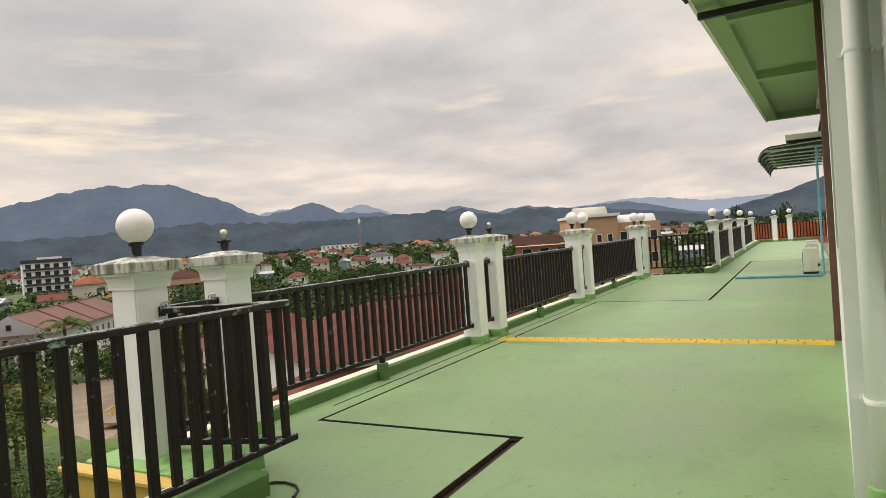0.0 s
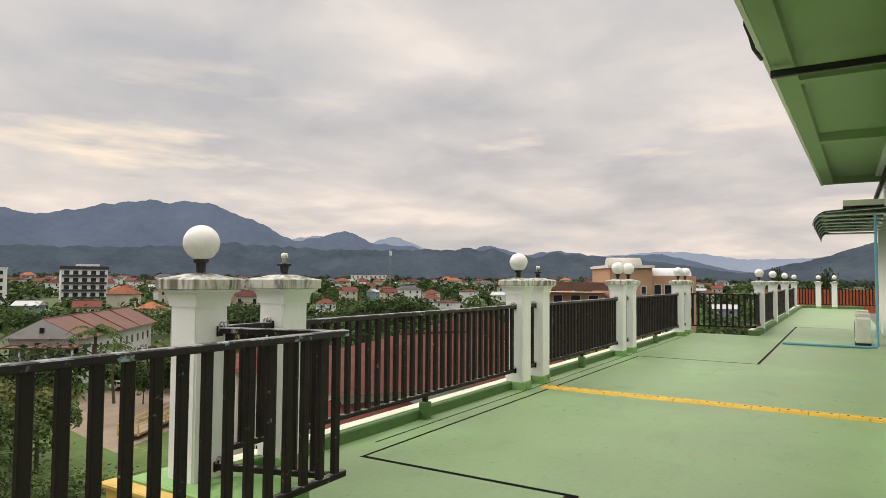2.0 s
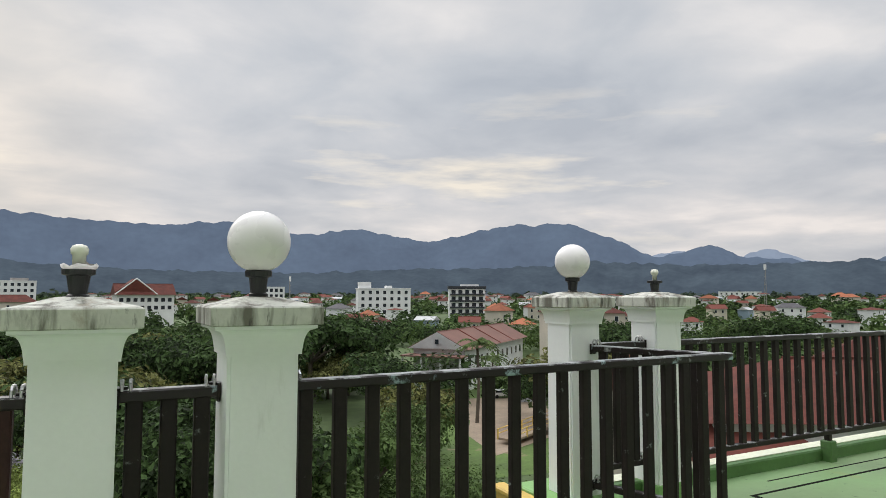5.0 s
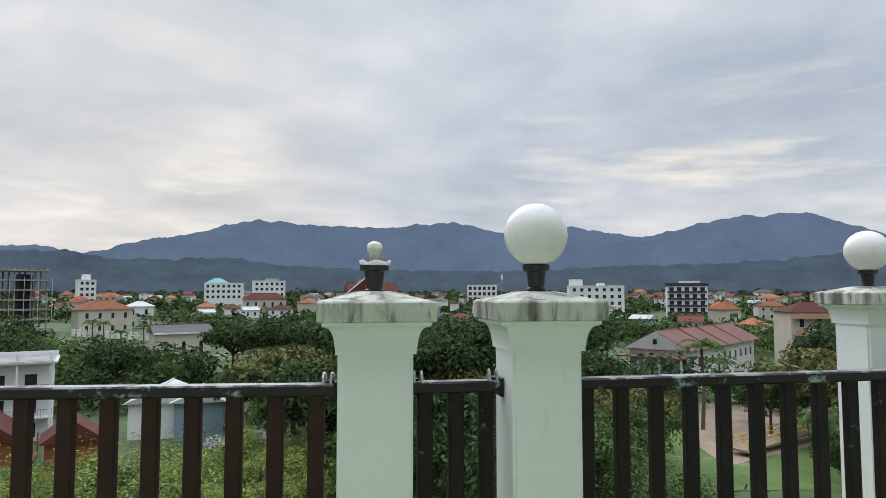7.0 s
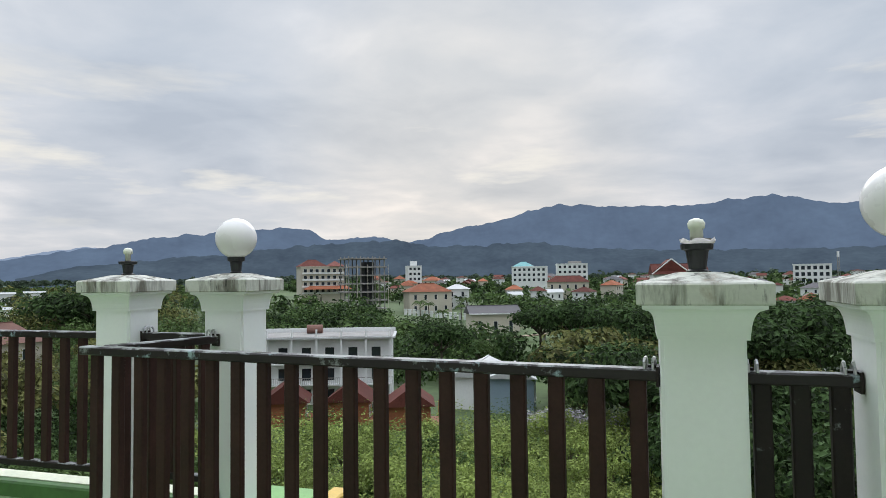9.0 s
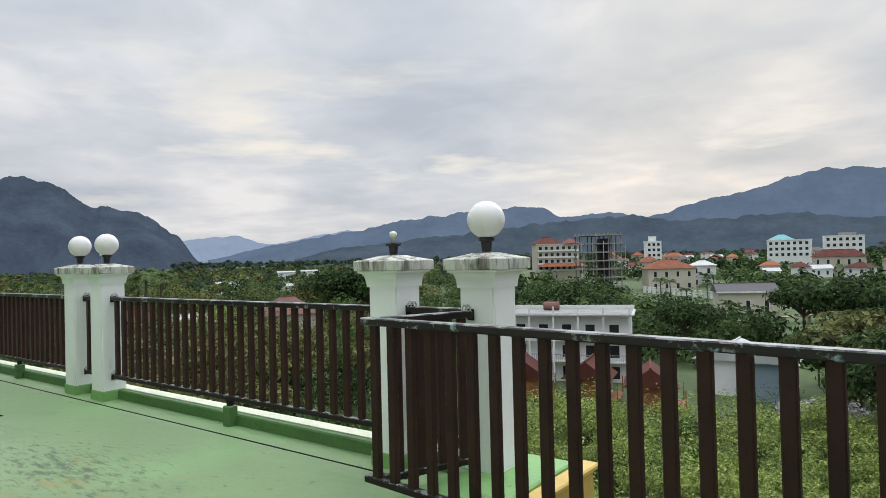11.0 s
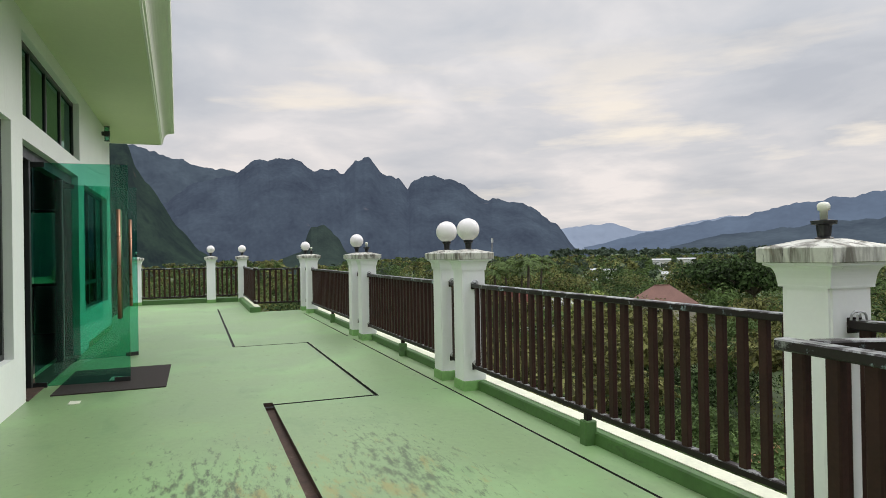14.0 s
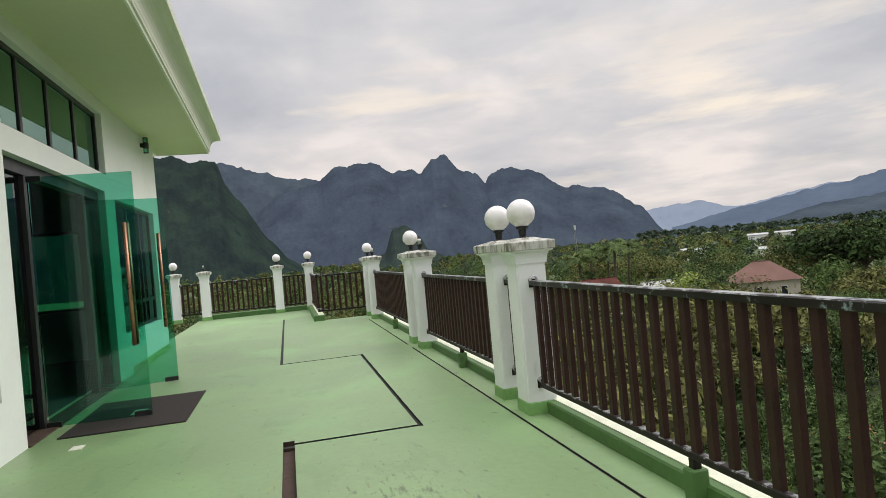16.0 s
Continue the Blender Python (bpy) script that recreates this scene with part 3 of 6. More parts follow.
def railing(a, b, low=0.23, high=1.12, feet=(), red=False, group="terrace railings", step=0.148, floor=0.0, free_start=False, free_end=False):
    """A railing panel from a to b (x, y)."""
    a, b = Vector((*a, 0)), Vector((*b, 0))
    d = b - a
    L = d.length
    m = Matrix.Translation(a) @ Matrix.Rotation(math.atan2(d.y, d.x), 4, "Z")
    t = thing("railing", "dark brown painted metal railing panel with chipped top rail", "railing", group, m)
    part("top_rail", boxes((0, -0.034, high - 0.042, L, 0.034, high), bevel=0.006), RAIL_TOP, t, "chipped top rail showing grey-blue primer")
    part("bottom_rail", boxes((0, -0.026, low, L, 0.026, low + 0.042), bevel=0.006), RAIL, t)
    lo, hi = (0.02 if free_start else 0.0), L - (0.02 if free_end else 0.0)
    n = max(1, round((hi - lo) / step))
    mesh = BALUSTER_RED if red else BALUSTER
    h = high - 0.036 - low - 0.036
    for i in range(n):
        x = lo + (i + 0.5) * (hi - lo) / n
        piece("baluster", mesh, t, Matrix.Translation((x, random.uniform(-0.002, 0.002), low + 0.036)) @ Matrix.Diagonal((1, 1, h, 1)))
    for z in (high - 0.03, low + 0.02):
        if not free_start:
            k = piece("bracket", BRACKET, t, Matrix.Translation((0.001, 0, z)))
            piece("bolt", BOLTS, k, Matrix.Identity(4))
        if not free_end:
            k = piece("bracket", BRACKET, t, Matrix.Translation((L - 0.001, 0, z)) @ Matrix.Rotation(math.pi, 4, "Z"))
            piece("bolt", BOLTS, k, Matrix.Identity(4))
    for f in feet:
        part("foot_post", boxes((f * L - 0.024, -0.024, 0.17, f * L + 0.024, 0.024, low + 0.004), bevel=0.004), RAIL, t)
        part("foot_block", boxes((f * L - 0.045, -0.05, floor - 0.01, f * L + 0.045, 0.05, 0.18), bevel=0.008), KERB_GREEN, t, "green painted foot block")
    return t


S = 0.132
# bay in front, its two wings, the short piece between its pillars and the returns
CR, CL = XC + 3.10, XC - 3.19
railing((XC + 0.305 + S, 2.42), (CR, 2.49), 0.17, free_end=True)
railing((CL, 2.67), (XC - 0.305 - S, 2.42), 0.17, red=True, free_start=True)
railing((XC - 0.305 + S, 2.42), (XC + 0.305 - S, 2.42), 0.17, step=0.12)
railing((CR - 0.10, 2.53), (XC + 2.74, ROW - S), 0.17, free_start=True)
railing((XC - 2.86, ROW - S), (CL + 0.10, 2.71), 0.17, red=True, free_end=True)
railing((XC + 2.68 + S, ROW), (XC + 3.46 - S, ROW), 0.23)
railing((XC - 3.61 + S, ROW), (XC - 2.815 - S, ROW), 0.23, red=True)
for s, red, stops in ((1, False, (3.46, 7.80, 8.46, 12.38, 13.10, 17.85, 18.75)), (-1, True, (3.61, 7.83, 8.47, 12.27, 12.99, 17.95, 18.9))):
    for k, (i, j) in enumerate(zip(stops, stops[1:])):
        railing((XC + s * (i + S), ROW), (XC + s * (j - S), ROW), 0.23, feet=(0.47,) if k % 2 == 0 else (), red=red)
# the further bays
railing((XC - 18.9 - S, ROW - 0.1), (-18.75, 2.16), 0.2, red=True)
railing((-18.8, 2.14), (-22.9 + S, 2.14), 0.2, red=True)
railing((-22.9, 2.09 - S), (-22.9, 1.14 + S), 0.2, red=True)
railing((-22.9, 1.14 - S), (-22.9, -1.00 + S), 0.2, red=True)
railing((-22.9, -1.00 - S), (-22.9, -1.85 + S), 0.2, red=True)
railing((XC + 18.75 + S, ROW - 0.1), (19.6, 1.74), 0.2)
railing((19.65, 1.72), (20.9 - S, 1.72), 0.2)
railing((20.9 + S, 1.72), (24.9 - S, 1.70), 0.2)
railing((24.9 + S, 1.70), (30.5 - S, 1.72), 0.2)
railing((30.5 + S, 1.72), (39.0 - S, 1.85), 0.2)
railing((41.6, 1.80), (41.6, 0.82 + S), 0.2)
railing((41.6, 0.82 - S), (41.6, 0.06 + S), 0.2)
railing((41.6, 0.06 - S), (41.6, WALL_Y - 0.8), 0.2)

# ---- the building behind ----
def wall_with_openings(x0, x1, z0, z1, y, thick, holes):
    bm = bmesh.new()
    xs = sorted({x0, x1, *[v for h in holes for v in h[:2]]})
    for a, b in zip(xs, xs[1:]):
        m = (a + b) / 2
        cuts = sorted((h[2], h[3]) for h in holes if h[0] < m < h[1])
        z = z0
        for c, d in cuts:
            if c > z + 1e-4:
                box(bm, a, y - thick, z, b, y, c)
            z = d
        if z < z1 - 1e-4:
            box(bm, a, y - thick, z, b, y, z1)
    bmesh.ops.remove_doubles(bm, verts=bm.verts, dist=0.0005)
    return bm


HOLES = [(-12.12, -8.73, 0.0, 2.70), (-12.28, -8.75, 2.95, 3.83), (-15.5, -12.65, 0.62, 2.64), (-8.28, -6.3, 0.50, 2.80)]
STEP_X, EAST_Y, RECESS_Y, SKEW = 4.02, -0.75, -1.10, 0.033
def askew(bm):
    """The facade runs slightly askew beyond the step with the drain pipes."""
    for v in bm.verts:
        v.co.y -= SKEW * (v.co.x - STEP_X)
    return bm


structure("wall_south", wall_with_openings(-16.05, -5.5, -0.1, 4.06, WALL_Y, 0.22, HOLES), WHITE, "white painted facade of the top storey")
structure("wall_south_recess", wall_with_openings(-5.498, STEP_X - 0.002, -0.1, 4.06, RECESS_Y, 0.22, [(1.9, 4.0, 1.1, 3.8)]), WHITE, "white painted set-back stretch of the facade")
structure("wall_south_east", askew(wall_with_openings(STEP_X, 13.4, -0.1, 4.06, EAST_Y, 0.42, [(4.2, 6.9, 1.12, 3.85)])), WHITE, "white painted facade stepping forward beside the drain pipes")
structure("wall_south_far", boxes((13.41, WALL_Y - 0.52, -0.1, 24.0, WALL_Y - 0.3, 4.06)), WHITE, "white painted wall further along the terrace")
WEST_X = -16.05
structure("wall_west", boxes((WEST_X, -7.0, -0.1, WEST_X + 0.2, WALL_Y - 0.22, 0.92), (WEST_X, -7.0, 2.45, WEST_X + 0.2, WALL_Y - 0.22, 4.06),
                             *[(WEST_X, a, 0.92, WEST_X + 0.2, b, 2.45) for a, b in ((-7.0, -5.2), (-3.62, -3.38), (-1.72, WALL_Y - 0.22))]), WHITE, "white painted end wall with two windows")
for k, (a, b) in enumerate(((-5.2, -3.62), (-3.38, -1.72))):
    w = tagged(thing("window_%d" % (6 + k), "black framed window in the end wall", "window"), kind="structure")
    part("window_frame", boxes((WEST_X + 0.05, a, 0.922, WEST_X + 0.12, a + 0.06, 2.448), (WEST_X + 0.05, b - 0.06, 0.922, WEST_X + 0.12, b, 2.448), (WEST_X + 0.05, a + 0.06, 0.922, WEST_X + 0.12, b - 0.06, 0.98), (WEST_X + 0.05, a + 0.06, 2.39, WEST_X + 0.12, b - 0.06, 2.448)), FRAME, w)
    part("pane", boxes((WEST_X + 0.08, a + 0.05, 0.97, WEST_X + 0.088, b - 0.05, 2.40)), GLASS, w, "green tinted pane").visible_shadow = False
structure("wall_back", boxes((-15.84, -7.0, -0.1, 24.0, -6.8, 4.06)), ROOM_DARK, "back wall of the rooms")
structure("ceiling", boxes((-15.84, -6.8, 3.95, 24.0, WALL_Y - 0.22, 4.05)), ROOM_DARK, "ceiling of the rooms, near-black for the dim interior")
structure("floor_inside", boxes((-15.84, -6.8, -0.08, 24.0, WALL_Y - 0.3, -0.012)), ROOM_DARK, "floor of the rooms, near-black for the dim interior")
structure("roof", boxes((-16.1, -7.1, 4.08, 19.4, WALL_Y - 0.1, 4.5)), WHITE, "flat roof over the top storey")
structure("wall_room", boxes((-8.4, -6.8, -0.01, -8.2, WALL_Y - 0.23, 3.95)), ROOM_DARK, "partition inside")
# raised frame round the entrance wall
structure("trim", boxes((-16.05, WALL_Y, 0.0, -12.95, WALL_Y + 0.012, 0.10)), BASE_GREEN, "green painted skirting of the facade")

# eaves over the entrance: flat soffit and a moulded cornice
EAVE_L = ((-17.05, -0.02), (-0.6, 0.38))
bm = bmesh.new()
rings(bm, [[(x, WALL_Y - 0.1, 4.02), (x, y, 4.02), (x, y, 4.40), (x, WALL_Y - 0.1, 4.40)] for x, y in EAVE_L])
structure("soffit", bm, SOFFIT_PALE, "smooth light green painted soffit under the eaves")
prof = [(0.0, 4.01), (0.025, 4.01), (0.03, 4.05), (0.05, 4.055), (0.055, 4.09)] + [(0.06 + 0.17 * (1 - math.cos(a)), 4.10 + 0.21 * math.sin(a)) for a in [k * math.pi / 14 for k in range(8)]] + [(0.25, 4.325), (0.28, 4.33), (0.29, 4.41), (0.0, 4.46)]
bm = bmesh.new()
rings(bm, [[(x - p * (x < -10), y + p + 0.002, z) for p, z in prof] for x, y in EAVE_L])
structure("cornice", bm, CORNICE, "cream white moulded cornice along the eaves")
bm = bmesh.new()
rings(bm, [[(-17.052 - p, yy, z) for p, z in prof] for yy in (-0.02, -7.0)])
structure("cornice_end", bm, CORNICE, "cream white moulded cornice round the corner of the eaves")

# coffered eaves on the other side, running slightly askew
EAVE_R = ((-0.6, 0.62), (19.6, 0.09))
def eave_y(x):
    return 0.62 - (x + 0.6) * 0.53 / 20.2
def eave_bar(bm, x0, x1, in0, in1, z0, z1):
    """A bar along the eave between two distances from its edge."""
    return rings(bm, [[(x, eave_y(x) - in0, z0), (x, eave_y(x) - in1, z0), (x, eave_y(x) - in1, z1), (x, eave_y(x) - in0, z1)] for x in (x0, x1)])
structure("soffit_coffered", rings(bmesh.new(), [[(x, WALL_Y - 0.5, 4.18), (x, eave_y(x) - 0.02, 4.18), (x, eave_y(x) - 0.02, 4.36), (x, WALL_Y - 0.5, 4.36)] for x in (-0.59, 20.08)]), SOFFIT, "green painted soffit between the eave beams")
bm = eave_bar(bmesh.new(), -0.59, 20.1, 0.0, 0.24, 4.02, 4.182)
for x in (1.5, 5.5, 9.65, 14.0, 19.97):
    box(bm, x - 0.12, WALL_Y - 0.4, 4.02, x + 0.10, eave_y(x) - 0.241, 4.182)
structure("eave_beam", bm, SOFFIT, "green painted beams under the eaves")
structure("fascia", eave_bar(eave_bar(bmesh.new(), -0.59, 20.12, -0.05, -0.003, 4.0, 4.45), -0.59, 20.12, -0.11, -0.052, 4.36, 4.47), CORNICE, "cream painted edge of the eaves")


# windows and door
def window(x0, x1, z0, z1, cuts, name, label, cross=None, y=WALL_Y - 0.08, glass=DARK_GLASS, at=None):
    w = tagged(thing(name, label, "window", "", at or pose(0, 0, 0)), kind="structure")
    f = 0.055
    bm = boxes((x0 + 0.002, y - 0.05, z0 + 0.002, x1 - 0.002, y, z0 + f), (x0 + 0.002, y - 0.05, z1 - f, x1 - 0.002, y, z1 - 0.002),
               (x0 + 0.002, y - 0.05, z0 + f, x0 + f, y, z1 - f), (x1 - f, y - 0.05, z0 + f, x1 - 0.002, y, z1 - f))
    part("window_frame", bm, FRAME, w)
    xs = [x0, *cuts, x1]
    for c in cuts:
        part("mullion", boxes((c - 0.035, y - 0.045, z0 + f, c + 0.035, y - 0.003, z1 - f), bevel=0.004), FRAME, w)
    if cross:
        part("transom", boxes((x0 + f, y - 0.044, cross - 0.03, x1 - f, y - 0.004, cross + 0.03)), FRAME, w)
    for a, b in zip(xs, xs[1:]):
        part("pane", boxes((a + 0.03, y - 0.03, z0 + 0.04, b - 0.03, y - 0.022, z1 - 0.04)), glass, w, "dark green tinted pane")
    return w


window(-12.28, -8.75, 2.95, 3.83, (-11.30, -10.35, -9.5), "window_1", "black framed row of tinted upper window panes", glass=MIRROR_GLASS)
window(-15.5, -12.65, 0.62, 2.64, (-14.6, -13.7), "window_2", "black framed tinted window beside the glass door", 1.05)
window(-8.28, -6.3, 0.50, 2.80, (-7.2,), "window_3", "black framed tinted window")
window(4.2 - STEP_X, 6.9 - STEP_X, 1.12, 3.85, (1.5,), "window_4", "black framed tall window with crossed bars", 2.4, y=-0.03, glass=NEAR_BLACK_GLASS, at=pose(STEP_X, EAST_Y, 0, 0, 0, -math.degrees(math.atan(SKEW))))
window(1.9, 4.0, 1.1, 3.8, (2.9,), "window_5", "black framed tall window", 2.4, y=RECESS_Y - 0.03, glass=NEAR_BLACK_GLASS)
door = tagged(thing("door_1", "black framed glass entrance with two open green glass leaves", "door"), kind="structure")
yd = WALL_Y - 0.14
bm = boxes((-12.115, yd - 0.06, 0.002, -12.03, yd + 0.05, 2.695), (-8.82, yd - 0.06, 0.002, -8.735, yd + 0.05, 2.695), (-12.03, yd - 0.06, 2.57, -8.82, yd + 0.05, 2.695))
part("door_frame", bm, FRAME, door, "black metal door frame")
for x in (-11.45, -9.50):
    part("door_post", boxes((x - 0.04, yd - 0.05, 0.01, x + 0.04, yd + 0.04, 2.57)), FRAME, door)
part("side_pane", boxes((-12.02, yd - 0.012, 0.03, -11.50, yd - 0.003, 2.56)), DARK_GLASS, door, "dark tinted fixed pane")
part("side_pane", boxes((-9.45, yd - 0.012, 0.03, -8.83, yd - 0.003, 2.56)), DARK_GLASS, door, "dark tinted fixed pane")
part("sill", boxes((-12.11, WALL_Y - 0.22, -0.012, -8.74, WALL_Y + 0.02, 0.012)), RUST, door, "worn stone door sill")


def glass_leaf(hinge, tip, top):
    a, b = Vector((*hinge, 0)), Vector((*tip, 0))
    d = b - a
    L = d.length
    m = Matrix.Translation(a) @ Matrix.Rotation(math.atan2(d.y, d.x), 4, "Z")
    g = part("door_leaf", boxes((0.02, -0.006, 0.015, L, 0.006, top), bevel=0.001), GLASS, door, "open frameless green glass leaf", at=m)
    g.visible_shadow = False
    h = tube(bmesh.new(), (L - 0.10, 0.05, 0.75), (L - 0.10, 0.05, 2.02), 0.021, 12)
    tube(h, (L - 0.10, -0.05, 0.75), (L - 0.10, -0.05, 2.02), 0.021, 12)
    part("handle", h, COPPER, g, "long brushed copper pull handle", smooth=True)
    part("handle_mount", tube(tube(bmesh.new(), (L - 0.10, -0.05, 0.95), (L - 0.10, 0.05, 0.95), 0.009), (L - 0.10, -0.05, 1.82), (L - 0.10, 0.05, 1.82), 0.009), STEEL, g)
    part("patch_fitting", boxes((L - 0.17, -0.014, 0.008, L - 0.002, 0.014, 0.065), bevel=0.003), FRAME, g, "black corner fitting")
    part("hinge", boxes((0.0, -0.016, top - 0.05, 0.14, 0.016, top + 0.01), (0.0, -0.016, 0.0, 0.14, 0.016, 0.06), bevel=0.003), FRAME, g)


glass_leaf((-9.50, WALL_Y - 0.09), (-9.45, -0.04), 2.55)
glass_leaf((-11.42, WALL_Y - 0.09), (-11.66, -0.12), 2.5)

mat_ob = tagged(part("doormat", boxes((-10.50, -0.77, 0.0, -8.90, 0.365, 0.014), bevel=0.004), MAT), "dark brown rubber doormat lying before the door", "doormat")
tagged(part("mat_label", boxes((-9.80, -0.28, 0.0135, -9.55, -0.15, 0.0165)), material("pale_tape", (0.35, 0.38, 0.28), 0.6), mat_ob), "pale label patch")
litter = bmesh.new()
box(litter, -8.52, -0.52, 0.0, -8.38, -0.42, 0.006)
tagged(part("paper_scrap", litter, BULB), "small white scrap of paper on the floor", "litter")

sconce = thing("wall_light", "black up and down wall light under the eaves", "lamp", "", pose(-14.89, WALL_Y, 3.84))
part("bracket", boxes((-0.05, 0.0, -0.035, 0.05, 0.05, 0.035), bevel=0.005), BLACK, sconce)
part("body", lathe(bmesh.new(), [(0.05, -0.05), (0.052, -0.045), (0.052, 0.045), (0.05, 0.05)], 16, 0, 0.09), BLACK, sconce)
part("glass_cylinder", lathe(bmesh.new(), [(0.045, 0.05), (0.045, 0.13)], 16, 0, 0.09), GLASS, sconce, "clear glass cylinder")
part("glass_cylinder", lathe(bmesh.new(), [(0.045, -0.13), (0.045, -0.05)], 16, 0, 0.09), GLASS, sconce, "clear glass cylinder")
part("cap_ring", lathe(bmesh.new(), [(0.05, 0.13), (0.05, 0.14)], 16, 0, 0.09), BLACK, sconce)
part("cap_ring", lathe(bmesh.new(), [(0.05, -0.14), (0.05, -0.13)], 16, 0, 0.09), BLACK, sconce)

# inside the room behind the glass
tbl = thing("reception_table", "dark wooden table inside the room", "table", "", pose(-11.0, -2.9, 0))
part("tabletop", boxes((-0.9, -0.45, 0.76, 0.9, 0.45, 0.80), bevel=0.005), FRAME, tbl)
part("front_panel", boxes((-0.86, 0.36, 0.0, 0.86, 0.40, 0.76)), FRAME, tbl)
for x in (-0.84, 0.80):
    part("side_panel", boxes((x, -0.4, 0.0, x + 0.04, 0.355, 0.76)), FRAME, tbl)
CHAIR = material("cream_chair_cover", (0.6, 0.58, 0.5), 0.8, vary=0.1)
for i, x in enumerate((-11.5, -11.0, -10.5)):
    c = thing("chair", "cream covered chair behind the table", "chair", "chairs in the room", pose(x, -3.6, 0, 0, 0, 8 * i - 8))
    part("seat", boxes((-0.2, -0.2, 0.42, 0.2, 0.2, 0.48), bevel=0.01), CHAIR, c)
    part("backrest", boxes((-0.2, -0.22, 0.48, 0.2, -0.17, 0.98), bevel=0.02), CHAIR, c)
    for a in (-0.17, 0.17):
        for b in (-0.17, 0.17):
            part("leg", boxes((a - 0.018, b - 0.018, 0, a + 0.018, b + 0.018, 0.42)), FRAME, c)

# drain pipes in front of the column
def drain_pipe(x, y, z1, r, mat, label, clips=(), base=True):
    p = thing("drain_pipe", label, "pipe", "drain pipes", pose(x, y, 0))
    part("tube", lathe(bmesh.new(), [(r, 0.0), (r, z1)], 24), mat, p, smooth=True)
    for z in clips:
        part("clip", lathe(boxes((0.07, -r - 0.022, z - 0.012, 0.088, r + 0.022, z + 0.012), (0.0, -r - 0.006, z - 0.01, 0.07, -r - 0.001, z + 0.01), (0.0, r + 0.001, z - 0.01, 0.07, r + 0.006, z + 0.01)), [(r + 0.004, z - 0.013), (r + 0.006, z), (r + 0.004, z + 0.013)], 24), mat, p)
    if base:
        part("pipe_foot", lathe(bmesh.new(), [(r + 0.014, 0.0), (r + 0.012, 0.10), (r + 0.002, 0.11)], 24), BASE_GREEN, p, "green painted foot of the pipe")
    return p


drain_pipe(3.93, -0.868, 4.0, 0.054, PVC, "thick white painted drain pipe on the facade", (0.52, 2.21))
drain_pipe(3.93, -1.026, 4.0, 0.054, PVC, "thick white painted drain pipe on the facade", (0.52, 2.21))
bp = thing("drain_pipe", "thin brown painted pipe running under the eaves and down the wall", "pipe", "", pose(8.72, -0.865, 0))
part("tube", boxes((-0.028, -0.045, 0.0, 0.03, 0.03, 3.86), bevel=0.006), BROWN_PIPE, bp)
part("branch", boxes((-0.035, -0.045, 3.865, 0.035, 1.24, 3.95), bevel=0.006), FRAME, bp, "dark brown horizontal branch")
wire = bmesh.new()
pts = [(7.6, 0.50, 4.32), (7.72, 0.53, 4.20), (7.9, 0.50, 4.12), (8.0, 0.48, 4.02), (8.2, 0.42, 3.95)]
for a, b in zip(pts, pts[1:]):
    tube(wire, a, b, 0.022, 8)
tube(wire, (7.25, 0.53, 4.50), (7.32, 0.56, 4.38), 0.02, 8)
tagged(part("cable", wire, BLACK), "thick black cable hanging at the edge of the eaves", "cable")

# yellow cable ramp across the floor
ramp = thing("cable_ramp", "yellow painted cable cover strip lying across the floor", "cable cover", "", pose(0, 0, 0))
n = 14
for i in range(n):
    y0 = -0.83 + i * (4.0 / n)
    bm = bmesh.new()
    x = 8.52 + 0.004 * math.sin(i * 2.1)
    rings(bm, [[(x - 0.105, y, 0.0), (x - 0.08, y, 0.024), (x + 0.08, y, 0.024), (x + 0.105, y, 0.0)] for y in (y0 + 0.004, y0 + 4.0 / n - 0.004)])
    seg = part("segment", bm, YELLOW_TRIM, ramp)
    for k in (0.07, 0.2):
        part("bolt", lathe(bmesh.new(), [(0.012, 0.023), (0.012, 0.029), (0.004, 0.030)], 8, x, y0 + k), FRAME, seg)

# blue water pipe lying on the floor and up the wall
hose = bmesh.new()
for a, b in (((17.3, 0.9, 0.03), (17.3, -0.75, 0.03)), ((17.3, -0.75, 0.03), (17.3, -0.95, 0.05)), ((17.3, -0.95, 0.05), (17.3, -0.95, 2.96))):
    tube(hose, a, b, 0.028, 10)
tagged(part("water_pipe", hose, BLUE_PIPE), "light blue water pipe along the floor and up the wall", "pipe")


def condenser(x, y, z=0.0):
    c = thing("air_conditioner", "cream air conditioner outdoor unit on the terrace floor", "air conditioner", "outdoor units", pose(x, y, z))
    part("body", boxes((-0.40, -0.15, 0.06, 0.40, 0.15, 0.62), bevel=0.015), AC_WHITE, c)
    for a in (-0.3, 0.3):
        part("foot", boxes((a - 0.05, -0.16, 0, a + 0.05, 0.16, 0.06)), FRAME, c)
    part("fan_grille", lathe(bmesh.new(), [(0.20, 0.0), (0.21, 0.012), (0.05, 0.016)], 20), FRAME, c, at=pose(-0.08, 0.151, 0.34, -90))
    part("service_cover", boxes((0.24, 0.15, 0.2, 0.385, 0.165, 0.5), bevel=0.005), AC_WHITE, c)
    return c


condenser(18.4, -0.70)
condenser(21.2, -0.78)
condenser(23.4, -0.80)

